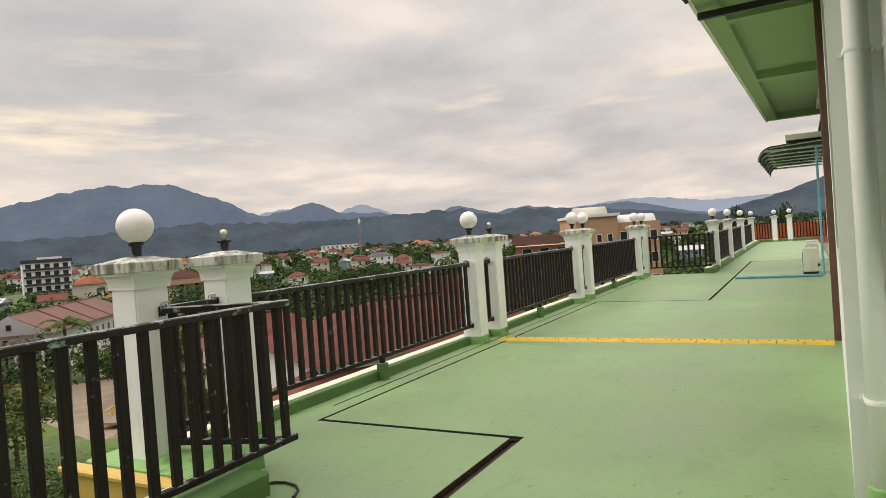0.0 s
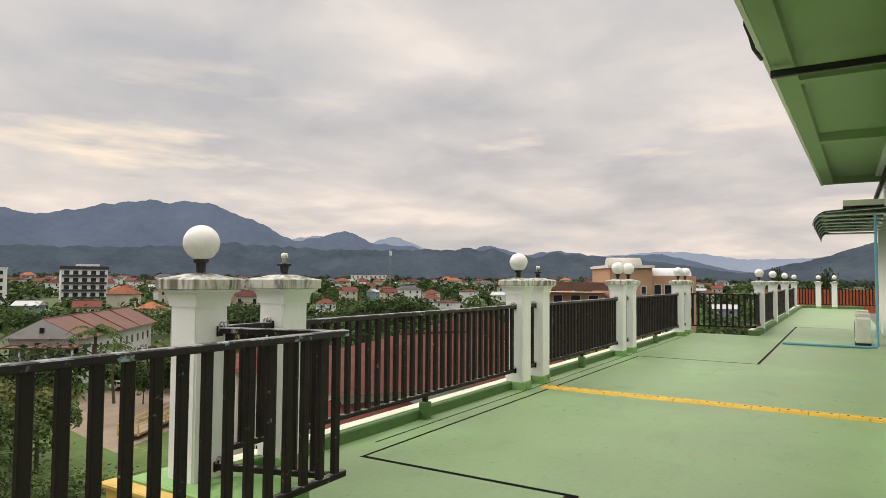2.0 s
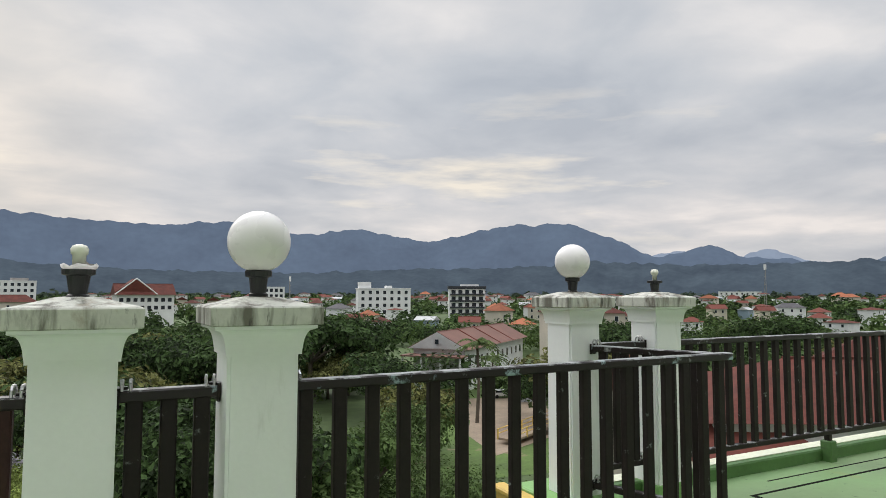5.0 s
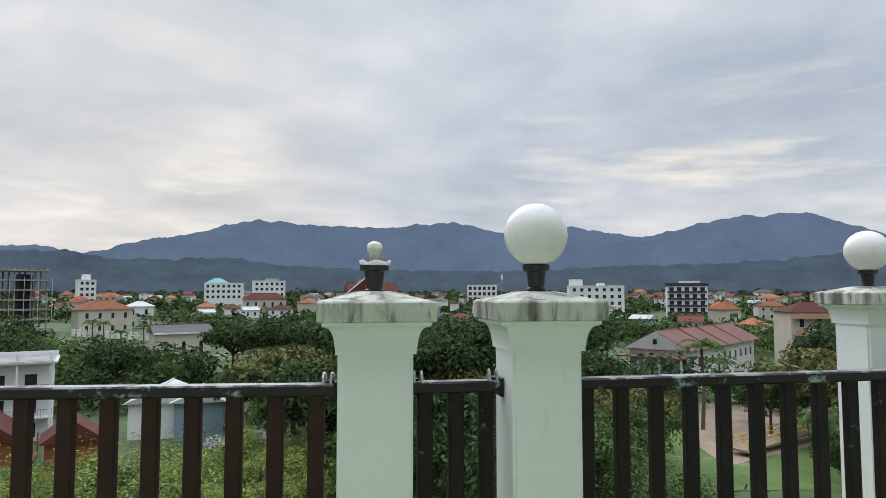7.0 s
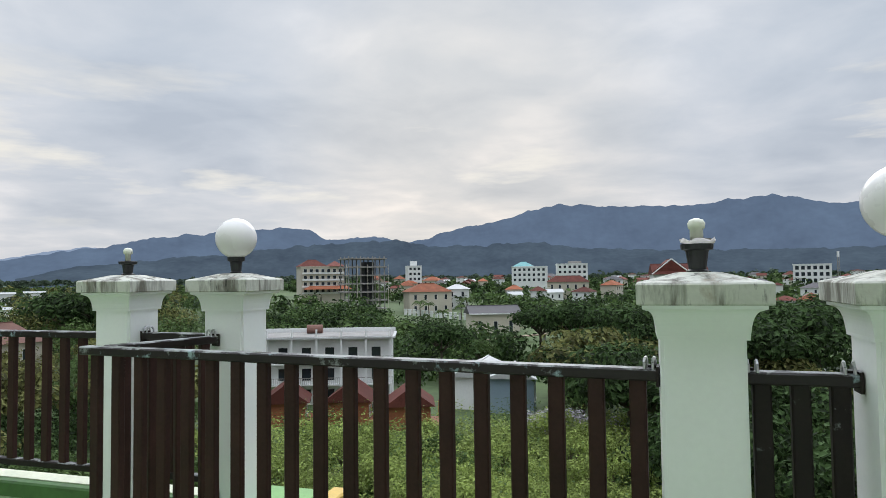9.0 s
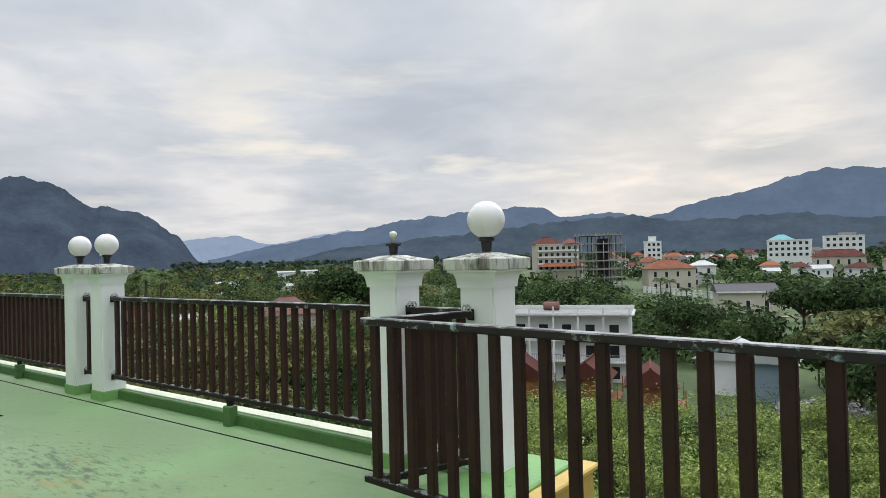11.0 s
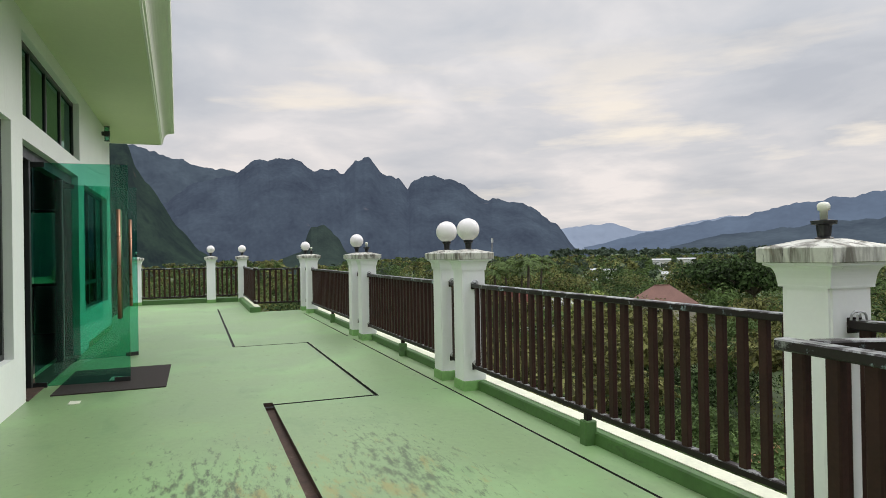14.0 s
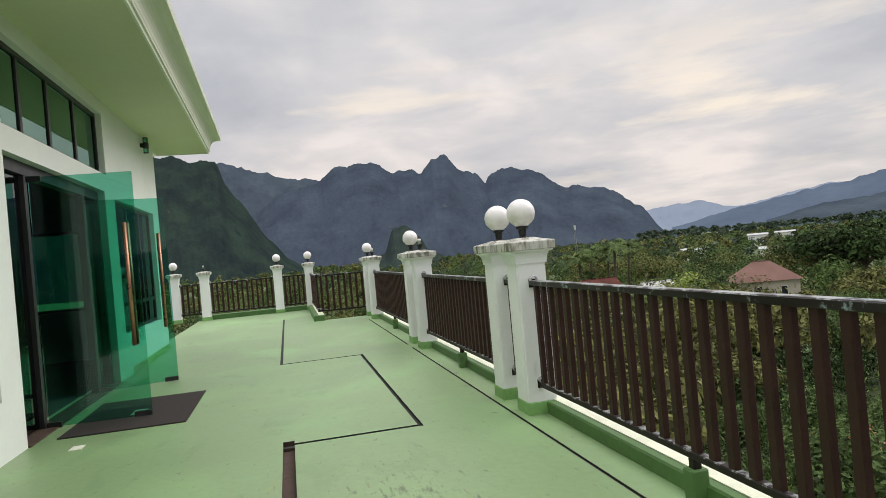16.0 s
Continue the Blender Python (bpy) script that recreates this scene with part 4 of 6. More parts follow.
# curved metal awning further along
AWN = material("dark_green_metal_sheet", (0.03, 0.065, 0.05), 0.6, metal=0.0, vary=0.2, scale=3, fine=30)
aw = thing("awning", "curved dark green corrugated metal awning on a pipe frame", "awning", "", pose(0, 0, 0))
bm = bmesh.new()
prof = [(-1.22 + 0.24 * k, 3.14 - 0.012 * k) for k in range(5)] + [(-0.09 + 0.34 * math.sin(k * math.pi / 14), 2.77 + 0.315 * math.cos(k * math.pi / 14)) for k in range(1, 8)]
for i in range(70):
    x = 17.4 + i * 0.1
    up = 0.012 * (i % 2)
    ring0 = ring1 if i else [bm.verts.new((x, y, z + up)) for y, z in prof]
    ring1 = [bm.verts.new((x + 0.1, y, z + 0.012 * ((i + 1) % 2))) for y, z in prof]
    for a in range(11):
        bm.faces.new((ring0[a], ring0[a + 1], ring1[a + 1], ring1[a]))
bmesh.ops.solidify(bm, geom=bm.faces[:], thickness=0.006)
part("sheet", bm, AWN, aw)
for x in (17.45, 18.6, 19.7, 20.8, 21.9, 23.0, 24.2):
    bm = bmesh.new()
    for (a, b), (c, d) in zip(prof, prof[1:]):
        tube(bm, (x, a, b - 0.03), (x, c, d - 0.03), 0.018, 6)
    tube(bm, (x, -1.24, 2.98), (x, 0.12, 2.98), 0.03, 6)
    part("rib", bm, STEEL, aw)
structure("wall_cabinet", boxes((17.5, WALL_Y - 0.19, 3.18, 19.5, -0.35, 3.31)), CORNICE, "small white canopy slab over the awning")

# loose black cable on the floor beside the bay
cab = bmesh.new()
pts = [(3.07, 2.40, 0.010), (3.14, 2.41, 0.010), (3.20, 2.38, 0.010), (3.22, 2.30, 0.010), (3.20, 2.20, 0.010), (3.14, 2.13, 0.010), (3.05, 2.09, 0.010)]
for a, b in zip(pts, pts[1:]):
    tube(cab, a, b, 0.009, 8)
tagged(part("cable", cab, BLACK), "loose black cable lying on the floor by the railing", "cable")

# ---- the valley and its mountains ----
GROUND_Z = -17.5
EYE_Z = 1.46
# bluer, paler colours and emission paint the haze into the hills, stronger with distance
HILL_DARK = material("hazed_karst_forest", (0.022, 0.030, 0.034), 0.95, vary=0.75, scale=0.012, fine=0.09, specular=0.0, bump=0.0, haze=(0.042, 0.052, 0.080))
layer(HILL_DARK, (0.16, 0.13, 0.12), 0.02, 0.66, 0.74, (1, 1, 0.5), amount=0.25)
HILL_NEAR = material("hazed_near_hill_forest", (0.026, 0.034, 0.037), 0.95, vary=0.65, scale=0.008, fine=0.05, specular=0.0, bump=0.0, haze=(0.046, 0.060, 0.086))
HILL_MAIN = material("hazed_range_forest", (0.032, 0.044, 0.056), 0.95, vary=0.45, scale=0.004, fine=0.03, specular=0.0, bump=0.0, haze=(0.086, 0.110, 0.162))
HILL_GREEN = material("hazed_wooded_hill", (0.020, 0.030, 0.022), 0.95, vary=0.5, scale=0.06, fine=0.5, specular=0.0, bump=0.0, haze=(0.016, 0.021, 0.026))
HILL_CLIFF = material("hazed_cliff_forest", (0.012, 0.021, 0.011), 0.95, vary=0.8, scale=0.022, fine=0.2, specular=0.0, bump=0.0, haze=(0.016, 0.022, 0.030))
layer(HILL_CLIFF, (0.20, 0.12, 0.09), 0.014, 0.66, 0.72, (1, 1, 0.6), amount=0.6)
HILL_FAR = material("hazed_distant_range", (0.10, 0.12, 0.15), 0.95, vary=0.15, scale=0.003, fine=0.02, specular=0.0, bump=0.0, haze=(0.16, 0.19, 0.25))


def ridge(name, label, mat, dist, depth, crest, rough=0.35, rows=26, step=0.16, seed=0.0, cliff=1.25, relief=0.08):
    """A range as seen from the terrace: its peaks and saddles as (bearing, elevation) in degrees, joined smoothly and roughened."""
    az0, az1 = crest[0][0], crest[-1][0]
    n = int((az1 - az0) / step)
    vs, fs = [], []
    seg = 0
    for i in range(n + 1):
        az = az0 + (az1 - az0) * i / n
        while seg < len(crest) - 2 and az > crest[seg + 1][0]:
            seg += 1
        (a0, e0), (a1, e1) = crest[seg], crest[seg + 1]
        u = min(1, max(0, (az - a0) / (a1 - a0)))
        u = 0.5 * u + 0.5 * u * u * (3 - 2 * u)
        el = e0 + (e1 - e0) * u
        el += rough * (noise.fractal(Vector((az * 0.8 + seed, seed, 0)), 1.0, 2.0, 6)) * min(1, max(el, 0) / 3)
        top = EYE_Z + dist * math.tan(radians(max(el, -0.2)))
        for k in range(rows + 1):
            u = k / rows
            drop = (1 - u) ** cliff
            wob = noise.fractal(Vector((az * dist / 5500 + seed, u * depth / 150, 3.1)), 1.0, 2.0, 6)
            r = dist - depth * u + wob * depth * relief * min(1, 3 * u)
            z = GROUND_Z + (top - GROUND_Z) * drop * (1 + 0.5 * relief * noise.fractal(Vector((az * dist / 7000 + seed, u * depth / 130, 9.7)), 1.0, 2.0, 5) * min(1, 4 * u) * (1 - u)) - 2 * u
            a = radians(az)
            vs.append((r * math.sin(a), r * math.cos(a), z))
    for i in range(n):
        for k in range(rows):
            p = i * (rows + 1) + k
            fs.append((p, p + 1, p + rows + 2, p + rows + 1))
    me = bpy.data.meshes.new(name)
    me.from_pydata(vs, [], fs)
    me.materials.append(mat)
    for p in me.polygons:
        p.use_smooth = True
    return tagged(new(name, me), label, "mountain", kind="structure")


ridge("backdrop_far_range", "distant mountains, pale blue with painted-in haze", HILL_FAR, 4500, 400,
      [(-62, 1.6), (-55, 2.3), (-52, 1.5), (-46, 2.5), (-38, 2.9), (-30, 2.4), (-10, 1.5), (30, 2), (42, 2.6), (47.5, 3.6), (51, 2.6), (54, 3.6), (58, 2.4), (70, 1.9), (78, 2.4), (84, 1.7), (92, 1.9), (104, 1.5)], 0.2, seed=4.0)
ridge("backdrop_main_range", "forested mountain range, blue-grey with painted-in haze", HILL_MAIN, 3600, 500,
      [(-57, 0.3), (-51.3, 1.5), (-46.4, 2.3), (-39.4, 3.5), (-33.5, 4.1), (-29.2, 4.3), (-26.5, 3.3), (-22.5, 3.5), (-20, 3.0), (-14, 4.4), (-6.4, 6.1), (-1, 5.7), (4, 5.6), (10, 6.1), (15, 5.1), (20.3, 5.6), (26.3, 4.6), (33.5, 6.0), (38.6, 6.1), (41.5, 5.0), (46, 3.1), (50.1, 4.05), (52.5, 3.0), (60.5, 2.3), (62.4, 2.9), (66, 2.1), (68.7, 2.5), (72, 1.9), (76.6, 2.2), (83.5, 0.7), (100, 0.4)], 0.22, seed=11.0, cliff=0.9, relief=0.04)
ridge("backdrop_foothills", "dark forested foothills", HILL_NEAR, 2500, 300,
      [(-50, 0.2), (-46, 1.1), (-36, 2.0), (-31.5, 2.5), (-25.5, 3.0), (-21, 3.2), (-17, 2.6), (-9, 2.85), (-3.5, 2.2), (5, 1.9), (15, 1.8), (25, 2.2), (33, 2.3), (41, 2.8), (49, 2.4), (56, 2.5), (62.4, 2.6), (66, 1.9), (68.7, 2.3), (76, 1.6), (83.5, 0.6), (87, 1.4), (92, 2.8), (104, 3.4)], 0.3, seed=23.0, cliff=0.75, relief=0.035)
ridge("backdrop_karst_range", "dark limestone karst mountains, blue-grey with painted-in haze", HILL_DARK, 2000, 420,
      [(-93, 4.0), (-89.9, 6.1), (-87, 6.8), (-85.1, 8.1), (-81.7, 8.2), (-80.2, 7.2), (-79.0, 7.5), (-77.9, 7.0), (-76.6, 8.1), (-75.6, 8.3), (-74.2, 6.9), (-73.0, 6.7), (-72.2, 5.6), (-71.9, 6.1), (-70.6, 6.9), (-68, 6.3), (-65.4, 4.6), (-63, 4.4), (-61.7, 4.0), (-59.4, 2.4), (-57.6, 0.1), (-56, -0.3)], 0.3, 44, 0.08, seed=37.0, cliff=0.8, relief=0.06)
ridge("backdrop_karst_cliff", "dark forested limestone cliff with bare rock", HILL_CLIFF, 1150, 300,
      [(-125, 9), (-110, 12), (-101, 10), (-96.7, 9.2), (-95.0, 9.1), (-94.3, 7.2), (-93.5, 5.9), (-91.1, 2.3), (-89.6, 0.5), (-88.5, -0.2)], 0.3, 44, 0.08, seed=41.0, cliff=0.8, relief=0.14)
ridge("backdrop_karst_behind", "karst mountains further back, blue with painted-in haze", HILL_NEAR, 2900, 420, [(-106, 7), (-94.5, 8.95), (-91.8, 8.1), (-89.2, 7.35), (-86.9, 7.2), (-82, 5)], 0.3, 30, 0.1, seed=61.0, cliff=0.8)
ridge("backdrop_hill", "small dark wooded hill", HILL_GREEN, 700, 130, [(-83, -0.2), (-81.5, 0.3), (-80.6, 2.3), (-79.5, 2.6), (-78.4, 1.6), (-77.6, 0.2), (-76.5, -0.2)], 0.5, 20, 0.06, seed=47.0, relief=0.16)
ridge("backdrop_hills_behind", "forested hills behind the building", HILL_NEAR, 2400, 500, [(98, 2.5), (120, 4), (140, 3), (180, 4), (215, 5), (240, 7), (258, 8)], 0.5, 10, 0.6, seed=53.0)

GROUND = material("field_ground", (0.070, 0.105, 0.035), 0.95, vary=0.5, scale=0.03, fine=0.6, bump=0.0, second=(0.19, 0.15, 0.09), mask=0.64, mask_scale=0.02)
gv = bmesh.new()
bmesh.ops.create_circle(gv, cap_ends=True, segments=64, radius=4900, matrix=Matrix.Translation((0, 0, GROUND_Z)))
structure("ground", gv, GROUND, "green valley floor with bare patches")

# ---- town, river and yards below ----
WATER = material("river_water", (0.10, 0.11, 0.09), 0.12, vary=0.2, scale=0.05, fine=0.8, bump=0.05)
LAWN = material("lawn", (0.085, 0.14, 0.03), 0.95, vary=0.4, scale=0.2, fine=2.5, second=(0.22, 0.17, 0.10), mask=0.62, mask_scale=0.15)
SAND = material("bare_earth", (0.27, 0.21, 0.15), 0.95, vary=0.3, scale=0.3, fine=3)
CLAY = material("orange_earth", (0.34, 0.17, 0.085), 0.95, vary=0.25, scale=0.3, fine=3)
ASPHALT = material("grey_road", (0.16, 0.16, 0.155), 0.9, vary=0.2, scale=0.4, fine=4)
W_WHITE = material("white_render", (0.70, 0.71, 0.70), 0.8, vary=0.10, scale=0.3, fine=3, bump=0)
W_CREAM = material("cream_render", (0.50, 0.46, 0.38), 0.8, vary=0.12, scale=0.3, fine=3, bump=0)
W_TAN = material("tan_orange_render", (0.46, 0.28, 0.17), 0.8, vary=0.10, scale=0.3, fine=3, bump=0)
W_BLUE = material("blue_grey_render", (0.22, 0.29, 0.35), 0.8, vary=0.1, scale=0.3, fine=3, bump=0)
W_GREY = material("bare_concrete", (0.26, 0.25, 0.235), 0.9, vary=0.3, scale=0.4, fine=3, bump=0)
W_WOOD = material("orange_brown_boards", (0.26, 0.085, 0.035), 0.7, vary=0.25, scale=0.8, fine=6, bump=0)
W_DARK = material("dark_cladding", (0.03, 0.034, 0.04), 0.6, vary=0.2, scale=0.5, fine=3, bump=0)
R_RED = material("red_brown_roof_tiles", (0.125, 0.042, 0.032), 0.8, specular=0.15, vary=0.35, scale=0.5, fine=5, bump=0, thing=0.5)
R_ORANGE = material("orange_roof_tiles", (0.30, 0.11, 0.06), 0.8, specular=0.15, vary=0.3, scale=0.5, fine=5, bump=0, thing=0.4)
R_BROWN = material("faded_brown_metal_roof", (0.19, 0.105, 0.085), 0.7, specular=0.15, vary=0.2, scale=0.3, fine=4, bump=0)
R_GREY = material("grey_metal_roof", (0.42, 0.43, 0.43), 0.5, vary=0.2, scale=0.3, fine=4, bump=0)
R_DARK = material("dark_grey_roof", (0.07, 0.065, 0.07), 0.7, vary=0.3, scale=0.3, fine=4, bump=0)
R_TEAL = material("teal_metal_roof", (0.10, 0.32, 0.33), 0.5, vary=0.15, scale=0.3, fine=4, bump=0)
PANE_FAR = material("dark_window", (0.022, 0.028, 0.035), 0.15, vary=0.3, scale=0.5, fine=3, bump=0)


def flat(name, pts, z, mat, label):
    bm = bmesh.new()
    bm.faces.new([bm.verts.new((x, y, z)) for x, y in pts])
    return structure(name, bm, mat, label)


G = GROUND_Z
river = bmesh.new()
lastp = None
for i in range(40):
    u = i / 39
    x = -330 + 430 * u
    y = 420 - 300 * u + 28 * math.sin(u * 7.0)
    w = 24 - 6 * u
    p = [river.verts.new((x - 0.55 * w, y - 0.83 * w, G + 0.03)), river.verts.new((x + 0.55 * w, y + 0.83 * w, G + 0.03))]
    if lastp:
        river.faces.new((lastp[0], p[0], p[1], lastp[1]))
    lastp = p
structure("water", river, WATER, "grey river winding through the town")
flat("ground_lawn", [(25, 60), (60, 55), (110, 120), (60, 135)], G + 0.04, LAWN, "lawn with bare patches below the terrace")
flat("ground_earth", [(42, 66), (60, 74), (72, 100), (60, 104), (46, 84)], G + 0.08, SAND, "bare sandy earth beside the lawn")
flat("ground_earth_yard", [(-45, 20), (-5, 26), (2, 60), (-30, 70), (-60, 55)], G + 0.05, LAWN, "overgrown yard below the terrace")
flat("ground_earth_west", [(-51, 44), (-44, 43), (-40, 56), (-50, 60)], G + 0.10, CLAY, "bare orange earth at the edge of the thicket")
flat("ground_lawn_west", [(-46, 34), (-34, 34), (-35, 42.5), (-44, 42.8)], G + 0.09, LAWN, "patch of mown grass below the terrace")
flat("road_track", [(-177, 249), (-168, 253), (-255, 398), (-270, 390)], G + 0.11, SAND, "pale dirt track along the river")
flat("road", [(66, 96), (100, 88), (104, 96), (68, 105)], G + 0.12, ASPHALT, "grey parking strip")


def windows_row(parent, x0, x1, y, z, n, w, h, mesh_cache={}):
    """A row of windows, each with its frame, sill and pane, on a wall that faces -y."""
    key = (round(w, 2), round(h, 2))
    if key not in mesh_cache:
        a = mesh_of("window", boxes((-w / 2 - 0.08, -0.05, -0.08, -w / 2, 0.0, h + 0.08), (w / 2, -0.05, -0.08, w / 2 + 0.08, 0, h + 0.08), (-w / 2, -0.05, h, w / 2, 0, h + 0.08), (-w / 2 - 0.15, -0.12, -0.14, w / 2 + 0.15, 0, -0.08)), W_WHITE)
        b = mesh_of("pane", boxes((-w / 2, -0.03, -0.08, w / 2, -0.01, h)), PANE_FAR)
        mesh_cache[key] = (a, b)
    a, b = mesh_cache[key]
    for i in range(n):
        x = x0 + (i + 0.5) * (x1 - x0) / n
        k = piece("window", a, parent, Matrix.Translation((x, y, z)))
        piece("pane", b, k, Matrix.Identity(4))


def hip_roof(bm, w, d, z, rise, over=0.6, hip=1.0, gable=False):
    x, y = w / 2 + over, d / 2 + over
    rx = x if gable else max(0.05, x - y * hip)
    lo = [bm.verts.new(p) for p in ((-x, -y, z), (x, -y, z), (x, y, z), (-x, y, z))]
    up = [bm.verts.new((-rx, 0, z + rise)), bm.verts.new((rx, 0, z + rise))]
    for f in ((lo[0], lo[1], up[1], up[0]), (lo[2], lo[3], up[0], up[1]), (lo[1], lo[2], up[1]), (lo[3], lo[0], up[0])):
        bm.faces.new(f)
    bm.faces.new(lo[::-1])
    # ridge cap
    box(bm, -rx, -0.12, z + rise - 0.06, rx, 0.12, z + rise + 0.1)
    return bm


def house(w, d, h, rise, wall, roof, label, storeys=2, gable=False, at=None, group="town houses"):
    t = thing("house", label, "house", group, at)
    part("wall", boxes((-w / 2, -d / 2, 0, w / 2, d / 2, h)), wall, t)
    part("roof", hip_roof(bmesh.new(), w, d, h, rise, gable=gable), roof, t)
    sh = h / storeys
    for s in range(storeys):
        windows_row(t, -w / 2 + 0.4, w / 2 - 0.4, -d / 2, s * sh + sh * 0.32, max(2, int(w / 4)), 1.0, sh * 0.42)
    return t


def face(x, y, extra=0.0):
    """The turn that lets a building's front look back at the terrace."""
    return -math.degrees(math.atan2(x, y)) + extra


protos = [
    house(10, 8, 6.5, 2.4, W_WHITE, R_RED, "white rendered two-storey house with a red-brown hipped roof"),
    house(12, 9, 7.0, 2.8, W_CREAM, R_ORANGE, "cream rendered house with an orange tiled roof"),
    house(9, 7, 4.5, 2.0, W_WHITE, R_GREY, "white house with a grey metal roof", 1, True),
    house(14, 8, 6.5, 2.4, W_WHITE, R_DARK, "white rendered house with a dark grey roof"),
    house(8, 8, 6.0, 2.2, W_CREAM, R_RED, "cream rendered house with a dark red gabled roof", 2, True),
    house(11, 9, 8.5, 1.2, W_WHITE, R_RED, "tall white rendered town house", 3),
    house(9, 7, 6.0, 1.8, W_BLUE, R_GREY, "blue-grey rendered house with a grey metal roof", 2, True),
]
rng = random.Random(7)
placed = []
KEEP_OFF = [(-46, 50, 6), (-40, 38, 5), (-180, 262, 7), (-205, 302, 8), (-235, 352, 9), (71, 125, 18), (-70, 205, 10), (-50, 190, 10), (-62, 217, 7), (-78, 227, 7), (-45, 206, 7), (126, 305, 24), (164, 287, 20), (106, 133, 14), (-105, 238, 20), (-152, 293, 24), (16, 300, 22), (-43, 88, 16), (-67, 415, 22), (-41, 418, 20), (84, 371, 18), (92, 25, 20), (33, 20, 20), (134, 149, 14)]


def free(x, y, r):
    return all((x - a) ** 2 + (y - b) ** 2 > (r + c) ** 2 for a, b, c in KEEP_OFF) and all((x - a) ** 2 + (y - b) ** 2 > (r + c) ** 2 for a, b, c in placed)


first = set()


def town_z(d):
    """Height of the rising land under the town at that distance."""
    for (d0, z0), (d1, z1) in zip(((0, 0), (150, -0.2), (190, 3.2), (400, 8.2), (700, 13.0), (1500, 12.0)), ((150, -0.2), (190, 3.2), (400, 8.2), (700, 13.0), (1500, 12.0), (2300, -1))):
        if d < d1:
            return G + z0 + (z1 - z0) * (d - d0) / (d1 - d0)
    return G


for k in range(2600):
    az = radians(rng.uniform(-27, 82))
    dist = math.sqrt(rng.uniform(200 ** 2, 620 ** 2))
    x, y = dist * math.sin(az), dist * math.cos(az)
    if abs(y - (420 - 300 * (x + 330) / 430)) < 55 and x < 60:
        continue
    if not free(x, y, 5.5):
        continue
    placed.append((x, y, 5.5))
    i = rng.choice((0, 0, 0, 1, 2, 3, 4, 4, 5, 5, 6))
    m = pose(x, y, town_z(dist) + 1.2, 0, 0, face(x, y, rng.choice((-25, 0, 20, 70, 90)))) @ Matrix.Scale(rng.uniform(0.75, 1.05), 4)
    if i in first:
        copy_thing(protos[i], m)
    else:
        first.add(i)
        protos[i].matrix_basis = m
    if len(placed) > 275:
        break
# rising ground under the town, so that its houses stand on land
tg = bmesh.new()
prev = None
for i in range(41):
    az = radians(-34 + 128 * i / 40)
    ring = [tg.verts.new((r * math.sin(az), r * math.cos(az), z)) for r, z in ((150, G - 0.2), (190, G + 3.2), (400, G + 8.2), (700, G + 13.0), (1500, G + 12.0), (2300, G - 1))]
    if prev:
        for k in range(5):
            tg.faces.new((prev[k], ring[k], ring[k + 1], prev[k + 1]))
    prev = ring
structure("ground_town", tg, GROUND, "gently rising wooded land under the town")


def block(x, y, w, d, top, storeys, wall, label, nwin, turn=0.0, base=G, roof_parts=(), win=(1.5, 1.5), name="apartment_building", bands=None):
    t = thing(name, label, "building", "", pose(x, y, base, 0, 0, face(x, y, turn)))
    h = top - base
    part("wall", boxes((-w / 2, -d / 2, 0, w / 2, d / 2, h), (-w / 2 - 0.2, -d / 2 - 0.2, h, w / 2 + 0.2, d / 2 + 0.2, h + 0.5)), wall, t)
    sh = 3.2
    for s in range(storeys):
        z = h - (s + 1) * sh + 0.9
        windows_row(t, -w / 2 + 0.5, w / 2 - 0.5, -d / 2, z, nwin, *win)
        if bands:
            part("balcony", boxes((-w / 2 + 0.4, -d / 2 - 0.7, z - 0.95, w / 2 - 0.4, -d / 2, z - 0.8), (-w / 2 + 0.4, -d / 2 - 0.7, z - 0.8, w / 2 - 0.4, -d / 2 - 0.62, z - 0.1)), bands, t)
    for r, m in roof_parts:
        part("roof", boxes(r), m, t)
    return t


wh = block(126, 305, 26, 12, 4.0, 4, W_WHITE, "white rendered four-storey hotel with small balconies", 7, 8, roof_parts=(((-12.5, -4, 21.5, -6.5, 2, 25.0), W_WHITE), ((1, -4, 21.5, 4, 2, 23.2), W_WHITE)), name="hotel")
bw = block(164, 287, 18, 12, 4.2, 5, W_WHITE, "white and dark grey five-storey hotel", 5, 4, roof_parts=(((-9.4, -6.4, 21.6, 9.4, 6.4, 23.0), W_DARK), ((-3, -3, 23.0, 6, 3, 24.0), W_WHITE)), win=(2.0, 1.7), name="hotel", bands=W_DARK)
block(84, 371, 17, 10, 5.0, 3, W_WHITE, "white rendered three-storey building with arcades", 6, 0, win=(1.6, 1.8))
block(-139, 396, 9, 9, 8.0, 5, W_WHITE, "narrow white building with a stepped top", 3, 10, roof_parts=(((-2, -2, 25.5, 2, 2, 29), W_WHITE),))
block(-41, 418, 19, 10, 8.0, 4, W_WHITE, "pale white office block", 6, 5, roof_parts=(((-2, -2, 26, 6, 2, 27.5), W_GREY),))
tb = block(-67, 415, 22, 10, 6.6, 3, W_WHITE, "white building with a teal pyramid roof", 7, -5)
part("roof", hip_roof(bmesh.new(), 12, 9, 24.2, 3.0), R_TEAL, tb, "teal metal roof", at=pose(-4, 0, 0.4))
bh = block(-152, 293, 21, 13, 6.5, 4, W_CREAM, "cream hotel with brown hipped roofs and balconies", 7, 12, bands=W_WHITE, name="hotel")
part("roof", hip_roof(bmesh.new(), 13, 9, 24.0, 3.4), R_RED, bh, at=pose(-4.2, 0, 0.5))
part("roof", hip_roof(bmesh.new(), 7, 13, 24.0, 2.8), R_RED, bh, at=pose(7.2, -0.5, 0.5))
